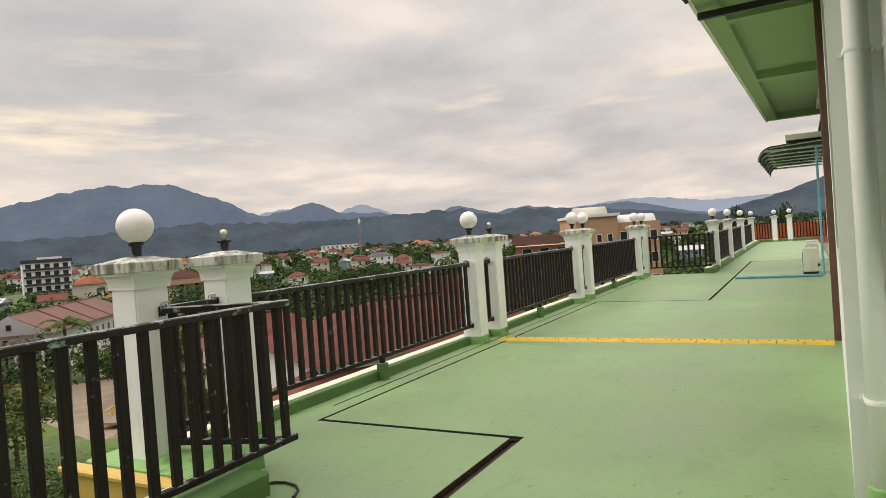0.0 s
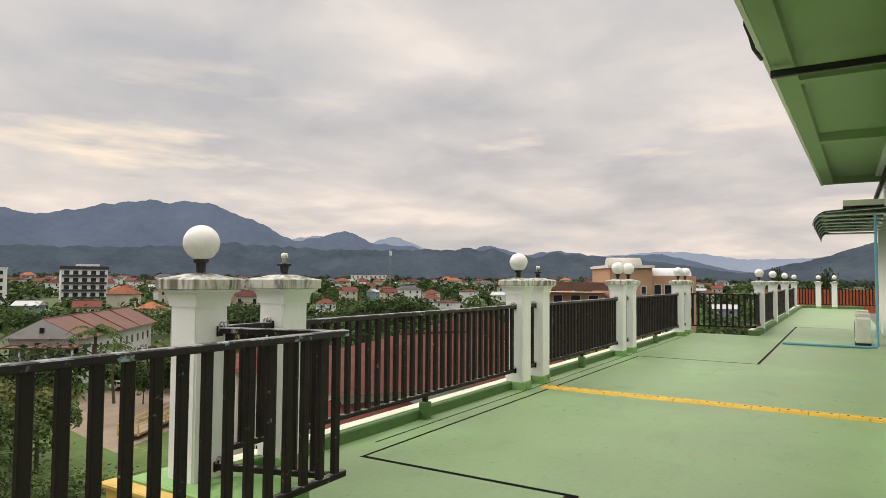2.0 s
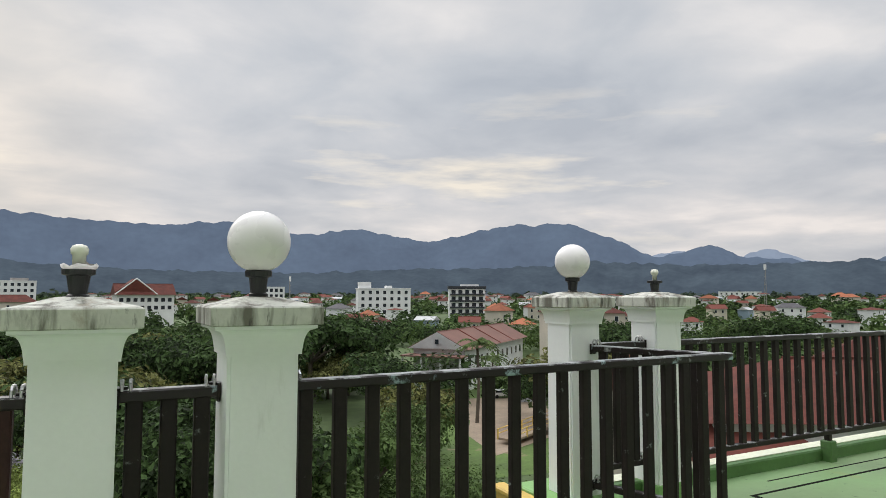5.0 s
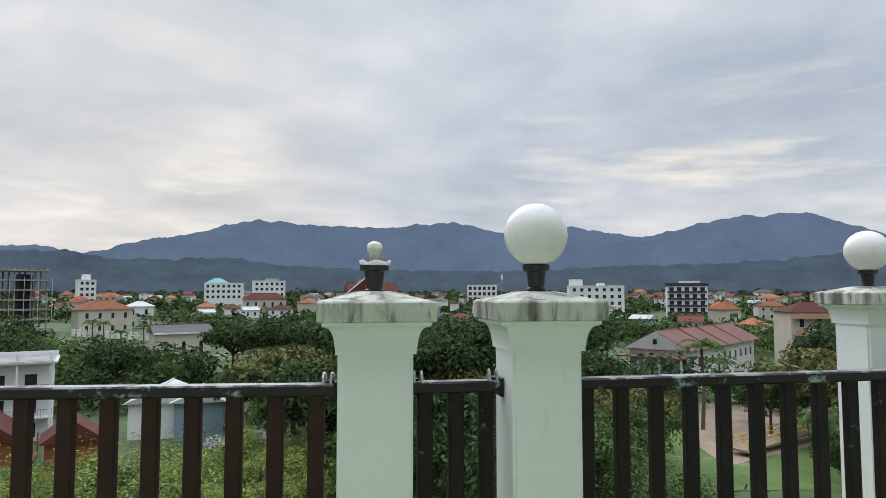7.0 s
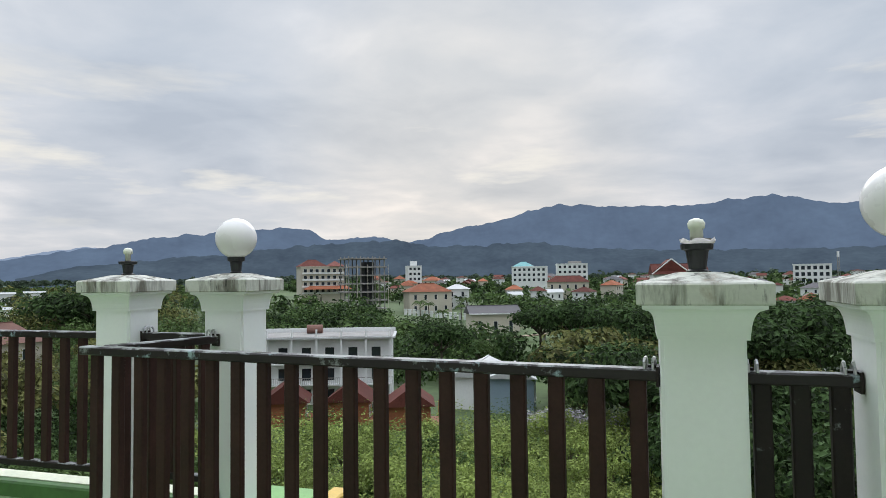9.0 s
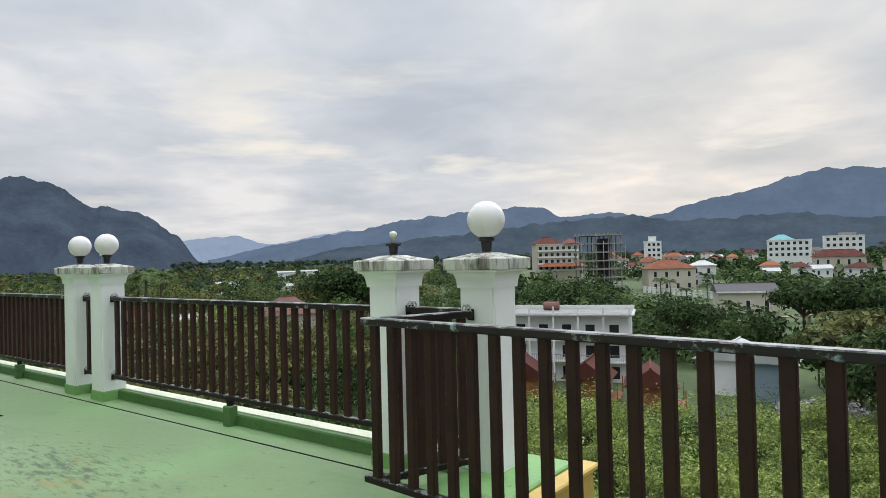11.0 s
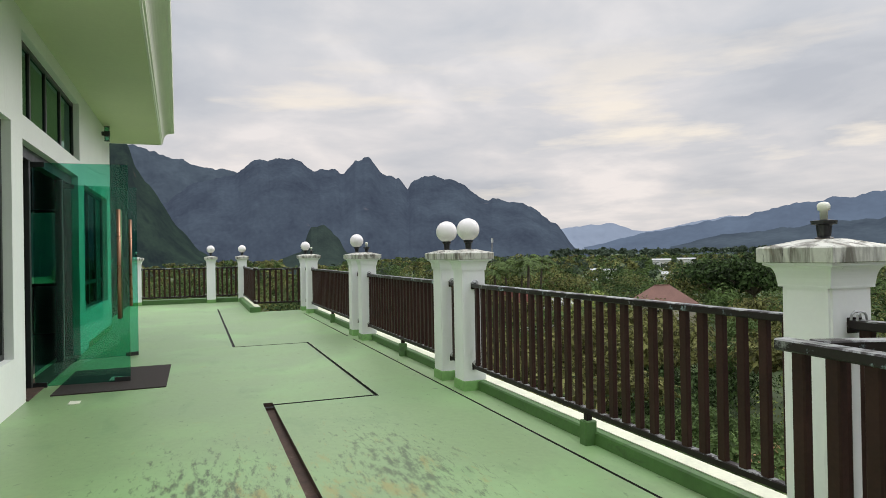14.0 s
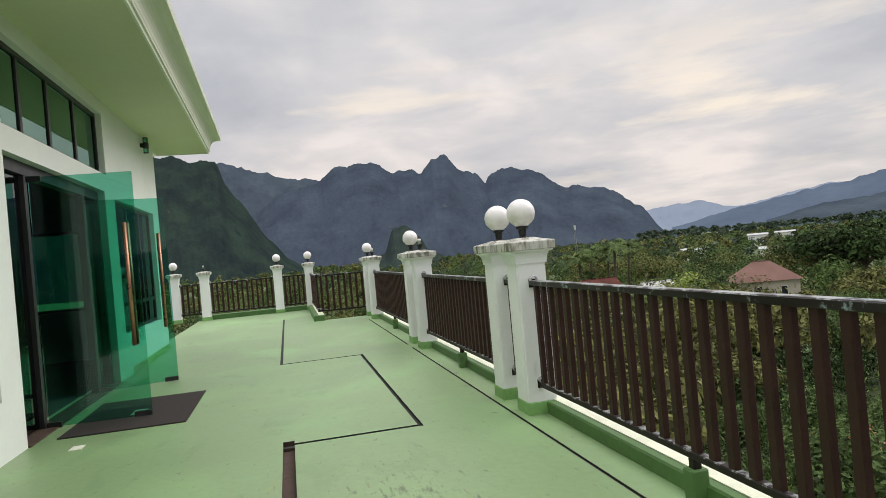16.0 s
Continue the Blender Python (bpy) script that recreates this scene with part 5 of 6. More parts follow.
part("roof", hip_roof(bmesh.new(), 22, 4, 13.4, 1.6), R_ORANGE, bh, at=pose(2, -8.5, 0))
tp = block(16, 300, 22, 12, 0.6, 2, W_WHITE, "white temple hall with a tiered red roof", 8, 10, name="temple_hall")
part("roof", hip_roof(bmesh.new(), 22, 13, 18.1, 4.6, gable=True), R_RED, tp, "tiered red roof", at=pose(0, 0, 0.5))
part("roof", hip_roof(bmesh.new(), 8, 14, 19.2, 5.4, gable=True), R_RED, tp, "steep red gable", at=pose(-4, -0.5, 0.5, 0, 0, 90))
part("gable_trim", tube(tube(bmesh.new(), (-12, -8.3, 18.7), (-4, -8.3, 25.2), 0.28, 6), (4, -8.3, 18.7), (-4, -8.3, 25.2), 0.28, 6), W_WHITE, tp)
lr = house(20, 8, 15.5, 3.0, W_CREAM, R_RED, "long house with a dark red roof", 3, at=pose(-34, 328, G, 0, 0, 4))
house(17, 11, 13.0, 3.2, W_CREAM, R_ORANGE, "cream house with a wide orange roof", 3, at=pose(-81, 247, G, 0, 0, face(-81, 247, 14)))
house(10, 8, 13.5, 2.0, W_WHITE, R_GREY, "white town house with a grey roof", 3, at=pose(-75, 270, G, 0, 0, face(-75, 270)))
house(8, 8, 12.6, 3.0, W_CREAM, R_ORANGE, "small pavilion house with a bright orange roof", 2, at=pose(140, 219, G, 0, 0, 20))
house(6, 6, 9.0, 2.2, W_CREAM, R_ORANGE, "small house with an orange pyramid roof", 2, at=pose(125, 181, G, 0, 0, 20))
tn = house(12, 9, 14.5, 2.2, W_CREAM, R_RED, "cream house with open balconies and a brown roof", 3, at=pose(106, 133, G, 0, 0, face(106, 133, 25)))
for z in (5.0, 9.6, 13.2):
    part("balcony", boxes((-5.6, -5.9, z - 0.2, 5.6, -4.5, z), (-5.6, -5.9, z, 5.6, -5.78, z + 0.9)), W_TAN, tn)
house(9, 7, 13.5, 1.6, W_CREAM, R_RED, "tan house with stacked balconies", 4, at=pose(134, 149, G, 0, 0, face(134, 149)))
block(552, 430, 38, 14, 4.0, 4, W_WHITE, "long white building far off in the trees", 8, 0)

# unfinished concrete frame
fr = thing("unfinished_building", "unfinished grey concrete frame of eight storeys", "building", "", pose(-105, 238, G, 0, 0, face(-105, 238, 18)))
FW, FD, FH = 14.5, 11.0, 25.9
for s in range(9):
    z = s * FH / 8
    part("floor_slab", boxes((-FW / 2 - 0.8, -FD / 2 - 0.8, z, FW / 2 + 0.8, FD / 2 + 0.8, z + 0.5)), W_GREY, fr)
COL = mesh_of("column", boxes((-0.2, -0.2, 0, 0.2, 0.2, FH + 1.2)), W_GREY)
for i in range(4):
    for j in range(3):
        piece("column", COL, fr, Matrix.Translation((-FW / 2 + i * FW / 3, -FD / 2 + j * FD / 2, 0)))
part("core_wall", boxes((0.4, -2.0, 0, 4.2, 2.5, FH - 1)), W_DARK, fr)
SCAF = mesh_of("scaffold_pole", tube(bmesh.new(), (0, 0, 0), (0, 0, FH - 2), 0.09, 6), W_CREAM)
for i in range(5):
    piece("scaffold_pole", SCAF, fr, Matrix.Translation((-FW / 2 - 1.2 + i * 4.2, -FD / 2 - 1.4, 0)))

# three-storey white house with galleries by the river
g3 = thing("guest_house", "long white three-storey guest house with open galleries and a flat roof", "house", "", pose(-47.6, 92, G, 0, 0, face(-47.6, 92, -8)))
part("wall", boxes((-11, -3.5, 0, 11, 4.5, 9.9)), W_WHITE, g3)
for z in (3.2, 6.3):
    part("gallery", boxes((-11.2, -5.0, z - 0.16, 11.2, -3.5, z)), W_WHITE, g3)
    bm = boxes((-11.2, -5.0, z + 0.92, 11.2, -4.94, z + 1.0))
    for i in range(75):
        x = -11.1 + i * 0.3
        box(bm, x, -4.985, z, x + 0.04, -4.955, z + 0.92)
    part("balustrade", bm, W_GREY, g3)
part("roof", boxes((-11.6, -5.3, 9.9, 11.6, 4.8, 10.15)), R_GREY, g3, "flat grey roof edge")
part("roof_sheet", boxes((-11.2, -4.9, 10.155, 11.2, 4.2, 10.22)), W_GREY, g3, "stained grey roof slab")
part("parapet", boxes((-11.4, 4.3, 10.15, 11.4, 4.6, 10.8), (-11.4, -5.2, 10.15, -11.2, 4.3, 10.5)), W_WHITE, g3)
for s in range(3):
    windows_row(g3, -10.4, 10.4, -3.5, 3.1 * s + 0.6, 6, 1.35, 1.7)
POST = mesh_of("post", boxes((-0.12, -0.12, 0, 0.12, 0.12, 11.3)), W_WHITE)
for i in range(7):
    piece("post", POST, g3, Matrix.Translation((-10.9 + i * 3.63, -5.05, 0)))
tank = tagged(part("water_tank", tube(bmesh.new(), (-1.2, 0, 0), (1.2, 0, 0), 0.7, 16), R_BROWN, at=pose(-49.2, 93, G + 10.87, 0, 0, 20)), "rusty brown water tank on the guest house roof", "tank")

# wooden cabins
for x, y, r in ((-28.5, 79, 20), (-37.0, 80, 10), (-45, 77, 15)):
    c = house(5.6, 5.2, 3.0, 2.3, W_WOOD, R_RED, "orange-brown wooden cabin with a red gabled roof", 1, True, pose(x, y, G, 0, 0, face(x, y, 70 + r)), "wooden cabins")
    part("veranda", boxes((-2.8, -4.0, 0.4, 2.8, -2.6, 0.55), (-2.7, -3.95, 0.55, -2.55, -3.8, 2.7), (2.55, -3.95, 0.55, 2.7, -3.8, 2.7)), W_WOOD, c)
sh1 = house(11, 7, 4.6, 1.7, W_WHITE, R_GREY, "shed with a pale grey metal roof", 1, True, pose(-23, 96, G, 0, 0, face(-23, 96, 80)), "sheds")
sh2 = house(6, 6, 4.8, 1.5, W_BLUE, R_GREY, "blue-grey shed with a white metal roof", 1, True, pose(-17.5, 92, G, 0, 0, face(-17.5, 92, 85)), "sheds")
pv = house(14, 9, 8.2, 2.2, W_CREAM, R_DARK, "open pavilion with a dark roof and white edge", 1, True, pose(-41, 185, G, 0, 0, face(-41, 185, 12)), "pavilions")
part("roof_edge", boxes((-7.7, -5.25, 8.05, 7.7, -5.1, 8.4)), W_WHITE, pv)

# hall with a long red-brown roof
hl = thing("hall", "white hall with a faded brown metal roof and gable", "hall", "", pose(71.3, 125, G, 0, 0, 40))
part("wall", boxes((-15, -5.5, 0, 27, 5.5, 8.2)), W_WHITE, hl)
part("roof", hip_roof(bmesh.new(), 42, 11.5, 8.2, 3.4, 0.9, gable=True), R_BROWN, hl, at=pose(6, 0, 0))
for x in (-5, 5, 15):
    part("roof_seam", tube(tube(bmesh.new(), (x, -6.6, 8.25), (x, 0, 11.7), 0.14, 6), (x, 6.6, 8.25), (x, 0, 11.7), 0.14, 6), R_RED, hl)
bm = bmesh.new()
bm.faces.new([bm.verts.new(p) for p in ((-15.95, -6.3, 8.22), (-15.95, 6.3, 8.22), (-15.95, 0, 11.55))])
bmesh.ops.solidify(bm, geom=bm.faces[:], thickness=0.15)
part("gable", bm, W_WHITE, hl, "white gable with a small arched vent")
part("vent", boxes((-16.16, -0.35, 9.2, -15.9, 0.35, 10.1)), PANE_FAR, hl)
part("porch_roof", boxes((-19.5, -6.4, 6.9, -15.1, 6.4, 7.15)), R_BROWN, hl)
for y in (-6, -2, 2, 6):
    part("porch_post", boxes((-19.2, y - 0.15, 0, -18.9, y + 0.15, 6.9)), W_WHITE, hl)
windows_row(hl, -14, 26, -5.5, 4.9, 11, 1.3, 1.6)

# red-brown house roofs close under the terrace
rr = house(17, 12, 13.0, 2.4, W_WHITE, R_RED, "large house with a dark red hipped roof close below", 3, at=pose(36.5, 22.5, G, 0, 0, -30))
part("porch_roof", hip_roof(bmesh.new(), 8, 5, 11.0, 1.8), R_RED, rr, "red lean-to roof", at=pose(-7, -5.5, 0))
house(12, 9, 10.5, 2.6, W_CREAM, R_RED, "house with a brown-red roof among trees", 2, at=pose(48, 46, G, 0, 0, -35))
house(9, 8, 9.5, 2.4, W_CREAM, R_ORANGE, "house with an orange roof among trees", 2, at=pose(62, 62, G, 0, 0, -40))
house(12, 9, 12.0, 2.8, W_WHITE, R_RED, "white house with a red roof", 2, at=pose(70, 38, G, 0, 0, -60))

# tan hotel to the east
ob = thing("hotel", "tan orange modern hotel with a curved white roof edge", "building", "", pose(95, 26.5, G, 0, 0, -62))
part("wall", boxes((-3.5, -6, 0, 2.2, 8, 20.6), (2.2, -4.5, 0, 8.5, 8, 19.6)), W_TAN, ob)
part("roof", boxes((-3.8, -6.3, 20.6, 2.5, 8, 21.0)), W_WHITE, ob)
part("curved_parapet", tube(bmesh.new(), (-3.3, -3.0, 20.2), (1.2, -3.0, 20.2), 1.9, 28), W_CREAM, ob, smooth=True)
part("curved_parapet", tube(bmesh.new(), (3.0, -2.0, 19.0), (8.2, -2.0, 19.0), 1.7, 28), W_WHITE, ob, smooth=True)
for s in range(4):
    windows_row(ob, 2.6, 8.2, -4.5, 17.0 - s * 3.1, 4, 0.9, 1.3)
    windows_row(ob, -1.2, 1.8, -6, 17.2 - s * 3.1, 2, 0.6, 0.9)
tb2 = thing("house", "brown house with deep balconies", "house", "", pose(89.3, 32.2, G, 0, 0, -68))
part("wall", boxes((-4, -3, 0, 4, 4, 17.2)), W_TAN, tb2)
for z in (11.6, 14.8, 17.5):
    part("balcony", boxes((-4.4, -4.6, z, 4.4, -3.0, z + 0.3), (-4.4, -4.6, z + 0.3, 4.4, -4.45, z + 1.1)), R_BROWN, tb2)
windows_row(tb2, -3.6, 3.6, -3, 15.2, 3, 1.2, 1.6)
windows_row(tb2, -3.6, 3.6, -3, 12.0, 3, 1.2, 1.6)

# orange corrugated roof and fence beyond the terrace's far end
CORR = material("orange_corrugated_sheet", (0.50, 0.16, 0.07), 0.6, vary=0.15, scale=2, fine=20)
bm = bmesh.new()
prevv = None
for i in range(181):
    y = -14 + i * 0.1
    v = [bm.verts.new((46 + 0.05 * (i % 2), y, z)) for z in (-0.4, 0.98)]
    if prevv:
        bm.faces.new((prevv[0], v[0], v[1], prevv[1]))
    prevv = v
bmesh.ops.solidify(bm, geom=bm.faces[:], thickness=0.02)
structure("wall_sheet", bm, CORR, "orange corrugated metal sheet wall behind the far railing")
structure("wall_plinth", boxes((45.7, -14, G, 47, 4, -0.38)), W_CREAM, "building that carries the orange sheet wall")

# footbridge, river fence, cars, masts
bridge = thing("footbridge", "narrow pale timber footbridge over the river", "bridge", "", pose(0, 0, 0))
a, b = Vector((-46, 150, G + 2.2)), Vector((-22, 176, G + 3.4))
d = (b - a).normalized()
sdir = Vector((-d.y, d.x, 0))
bm = rings(bmesh.new(), [[p + sdir * w + Vector((0, 0, z)) for w, z in ((-0.9, 0), (0.9, 0), (0.9, 0.3), (-0.9, 0.3))] for p in (a, b)])
part("deck", bm, SAND, bridge)
for k in range(5):
    p = a.lerp(b, (k + 0.5) / 5)
    part("pier", boxes((p.x - 0.3, p.y - 0.3, G - 0.3, p.x + 0.3, p.y + 0.3, p.z)), W_GREY, bridge)
walkway = thing("walkway", "pale timber walkway with railings across the yard", "walkway", "", pose(0, 0, 0))
a, b = Vector((46, 70, G + 0.6)), Vector((84, 88, G + 1.8))
d = (b - a).normalized()
sdir = Vector((-d.y, d.x, 0))
part("deck", rings(bmesh.new(), [[p + sdir * w + Vector((0, 0, z)) for w, z in ((-1.3, 0), (1.3, 0), (1.3, 0.25), (-1.3, 0.25))] for p in (a, b)]), SAND, walkway)
for s in (-1.25, 1.25):
    for z in (0.75, 1.3):
        part("handrail", tube(bmesh.new(), a + sdir * s + Vector((0, 0, z)), b + sdir * s + Vector((0, 0, z)), 0.06, 6), LEDGE_YELLOW, walkway)
    for k in range(15):
        p = a.lerp(b, k / 14) + sdir * s
        part("post", boxes((p.x - 0.07, p.y - 0.07, p.z, p.x + 0.07, p.y + 0.07, p.z + 1.35)), LEDGE_YELLOW, walkway)
fence = thing("river_fence", "row of white fence posts along the river bank", "fence", "", pose(0, 0, 0))
PST = mesh_of("post", boxes((-0.45, -0.3, 0, 0.45, 0.3, 2.0), (-0.55, -0.4, 2.0, 0.55, 0.4, 2.25)), W_WHITE)
for k in range(22):
    u = k / 21
    piece("post", PST, fence, Matrix.Translation((-84 + 44 * u, 230 - 26 * u, town_z(math.hypot(-84 + 44 * u, 230 - 26 * u)) + 0.2)))
part("rail", tube(bmesh.new(), (-84, 230, town_z(245) + 1.4), (-40, 204, town_z(208) + 1.4), 0.1, 6), W_WHITE, fence)


def car(x, y, turn, paint, label):
    c = thing("car", label, "car", "parked cars", pose(x, y, G + 0.13, 0, 0, turn))
    bm = bmesh.new()
    prof = [(-2.15, 0.35), (2.15, 0.35), (2.2, 0.75), (1.2, 0.95), (0.55, 1.45), (-1.3, 1.48), (-2.0, 0.98), (-2.2, 0.8)]
    rings(bm, [[(px, yy, pz) for px, pz in prof] for yy in (-0.85, 0.85)])
    bmesh.ops.bevel(bm, geom=bm.edges[:], offset=0.07, segments=1, affect="EDGES")
    part("body", bm, paint, c)
    part("window", boxes((-1.55, -0.862, 1.02, 0.75, 0.862, 1.36)), PANE_FAR, c)
    for wx in (-1.35, 1.35):
        for wy in (-0.8, 0.8):
            part("wheel", tube(bmesh.new(), (wx, wy - 0.1, 0.32), (wx, wy + 0.1, 0.32), 0.32, 16), BLACK, c)
    return c


PAINT_W = material("white_car_paint", (0.7, 0.7, 0.7), 0.25, vary=0.03, bump=0)
PAINT_S = material("silver_car_paint", (0.4, 0.41, 0.42), 0.3, metal=0.4, vary=0.05, bump=0)
car(66, 102, -10, PAINT_W, "white parked car on the yard")
car(84, 99.5, 5, PAINT_S, "silver parked car on the grey strip")
car(87, 96, 5, PAINT_W, "white parked car on the grey strip")
for x, y, h in ((100, 387, 29.5), (-407, 191, 28.5), (330, 240, 36)):
    mast = thing("radio_mast", "tall lattice radio mast", "mast", "radio masts", pose(x, y, G))
    bm = bmesh.new()
    for a in range(3):
        p, q = [(0.9 * f * math.cos(a * 2.09), 0.9 * f * math.sin(a * 2.09)) for f in (1, 0.5)]
        tube(bm, (*p, 0), (*q, h), 0.12, 5)
    part("lattice", bm, W_GREY, mast)
    for k in range(8):
        part("ring", lathe(bmesh.new(), [(0.9 - 0.05 * k, k * h / 8 + 2), (0.9 - 0.05 * k, k * h / 8 + 2.25)], 3), W_GREY, mast)
    part("antenna", boxes((-0.5, -0.5, h - 3, 0.5, 0.5, h)), W_WHITE, mast)
for x, y, z in ((-346, 238, 8.5), (-451, 395, 12.0), (-300, 255, 7), (-440, 360, 12)):
    house(14, 9, z - 2, 1.2, W_WHITE, R_GREY, "pale shed among the far trees", 1, True, pose(x, y, G, 0, 0, face(x, y)), "far sheds")
house(10, 7, 8.6, 3.4, W_CREAM, R_BROWN, "house with steep brown roofs among trees", 2, at=pose(-104, 85, G, 0, 0, face(-101, 82, 20)))
house(8, 7, 9.0, 2.8, W_WHITE, R_RED, "house with a red gabled roof among palms", 2, True, at=pose(-135, 68, G - 2.0, 0, 0, face(-135, 68, 30)))
house(7, 6, 8.0, 2.4, W_WHITE, R_GREY, "house with a pale roof among palms", 2, True, at=pose(-128, 78, G - 2.0, 0, 0, face(-128, 78, 40)))

# ---- trees ----
def leaf_material(name, base, vary=0.45, island=0.55):
    m = material(name, base, 0.75, specular=0.15, vary=vary, scale=0.15, fine=1.2, bump=0, island=island)
    b = m.node_tree.nodes["Principled BSDF"]
    n, l = m.node_tree.nodes, m.node_tree.links
    tr = n.new("ShaderNodeBsdfTranslucent")
    l.new(b.inputs["Base Color"].links[0].from_socket, tr.inputs[0])
    mx = n.new("ShaderNodeMixShader"); mx.inputs[0].default_value = 0.3
    l.new(b.outputs[0], mx.inputs[1]); l.new(tr.outputs[0], mx.inputs[2])
    l.new(mx.outputs[0], n["Material Output"].inputs[0])
    return m


LEAF_DARK = leaf_material("dark_green_leaves", (0.044, 0.074, 0.025), 0.65, 0.75)
LEAF_MID = leaf_material("green_leaves", (0.085, 0.130, 0.042), 0.5, 0.5)
LEAF_BROWN = leaf_material("brownish_green_leaves", (0.14, 0.145, 0.05), 0.6, 0.75)
LEAF_LIME = leaf_material("yellow_green_leaves", (0.25, 0.31, 0.085), 0.5, 0.4)
LEAF_PALM = leaf_material("palm_leaves", (0.085, 0.125, 0.04))
LEAF_LILAC = leaf_material("pale_lilac_blossom", (0.48, 0.45, 0.50), 0.3)
# paler, greyer green that puts distance haze into the leaf colour
LEAF_HAZED = leaf_material("haze_paled_far_leaves", (0.062, 0.088, 0.058), 0.45, 0.5)
BARK = material("grey_brown_bark", (0.10, 0.08, 0.06), 0.9, vary=0.35, scale=2, fine=15)


def leaf_faces(lobes, count, size, rnd, flat=0.35):
    vs, fs = [], []
    tot = sum(l[3] ** 2 for l in lobes)
    for cx, cy, cz, r, sq in lobes:
        for _ in range(int(count * r * r / tot)):
            z = rnd.uniform(-0.75, 1)
            a = rnd.uniform(0, 2 * math.pi)
            q = math.sqrt(max(0, 1 - z * z))
            k = r * (1 - 0.45 * rnd.random() ** 2.2) * (1 + 0.18 * math.sin(5 * a + cx) * q)
            p = Vector((cx + k * q * math.cos(a), cy + k * q * math.sin(a), cz + k * z * sq))
            n = Vector((q * math.cos(a), q * math.sin(a), z + flat)) + Vector((rnd.gauss(0, 0.38), rnd.gauss(0, 0.38), rnd.gauss(0, 0.38)))
            n.normalize()
            t = n.orthogonal().normalized()
            t.rotate(Matrix.Rotation(rnd.uniform(0, 6.28), 3, n))
            b = n.cross(t)
            s = size * rnd.uniform(0.55, 1.35)
            i = len(vs)
            vs += [p - t * s, p - t * s * 0.1 + b * s * 0.5 + n * s * 0.18, p + t * s, p - t * s * 0.1 - b * s * 0.5 + n * s * 0.18]
            fs += [(i, i + 1, i + 2), (i, i + 2, i + 3)]
    return vs, fs


def crown_mesh(name, lobes, count, size, mat, rnd):
    vs, fs = leaf_faces(lobes, count, size, rnd)
    me = bpy.data.meshes.new(name)
    me.from_pydata(vs, [], fs)
    me.materials.append(mat)
    return me


def tree(kind, label, height, spread, lobes_n, count, size, mat, rnd, squash=0.7, low=0.45, name="tree"):
    t = thing(name, label, "tree", kind, pose(0, 0, -400))
    bm = bmesh.new()
    lean = rnd.uniform(-0.3, 0.3)
    fork = height * low
    r0 = height * 0.022
    tube(bm, (0, 0, -0.3), (lean * 0.5, 0, fork), r0 * 1.3, 8, r0 * 0.9)
    lobes = []
    for i in range(lobes_n):
        a = 2 * math.pi * (i + rnd.random() * 0.7) / lobes_n
        q = rnd.uniform(0.35, 0.8) if i else 0.0
        c = (spread * q * math.cos(a), spread * q * math.sin(a), height * rnd.uniform(0.62, 0.86) if i else height * 0.84)
        r = spread * rnd.uniform(0.34, 0.52)
        lobes.append((*c, r, squash))
        mid = (c[0] * 0.45 + lean, c[1] * 0.45, fork + (c[2] - fork) * 0.45)
        tube(bm, (lean * 0.5, 0, fork - 0.1), mid, r0 * 0.7, 6, r0 * 0.45)
        tube(bm, mid, c, r0 * 0.45, 5, r0 * 0.12)
    part("trunk", bm, BARK, t)
    cr = new("crown", crown_mesh("crown", lobes, count, size, mat, rnd))
    cr.parent = t
    return t


def palm(rnd, height):
    t = thing("palm_tree", "tall palm tree with drooping fronds", "palm", "palm trees", pose(0, 0, -400))
    bm = bmesh.new()
    top = Vector((rnd.uniform(-0.8, 0.8), rnd.uniform(-0.8, 0.8), height))
    mid = top * 0.5 + Vector((0.25, 0, 0))
    tube(bm, (0, 0, -0.3), mid, 0.22, 8, 0.17)
    tube(bm, mid, top, 0.17, 8, 0.13)
    part("trunk", bm, BARK, t)
    vs, fs = [], []
    for i in range(17):
        a = 2 * math.pi * i / 17 + rnd.uniform(-0.15, 0.15)
        up = rnd.uniform(0.05, 0.95)
        L = rnd.uniform(2.6, 3.6)
        prev = top.copy()
        for k in range(1, 9):
            u = k / 8
            p = top + Vector((math.cos(a), math.sin(a), 0)) * L * u * (1 - 0.12 * u) + Vector((0, 0, L * (up * u - (0.45 + up * 0.55) * u * u)))
            side = Vector((-math.sin(a), math.cos(a), 0))
            w = 0.62 * math.sin(math.pi * min(1, u * 0.9 + 0.12))
            for s in (-1, 1):
                j = len(vs)
                vs += [prev, p, (prev + p) / 2 + side * s * w + Vector((0, 0, -0.35 * w - 0.12 * u))]
                fs.append((j, j + 1, j + 2))
                j = len(vs)
                q = prev.lerp(p, 0.5)
                vs += [q, p, p + side * s * w * 0.9 + Vector((0, 0, -0.4 * w - 0.12 * u))]
                fs.append((j, j + 1, j + 2))
            prev = p
    me = bpy.data.meshes.new("crown")
    me.from_pydata(vs, [], fs)
    me.materials.append(LEAF_PALM)
    c = new("crown", me)
    c.parent = t
    return t


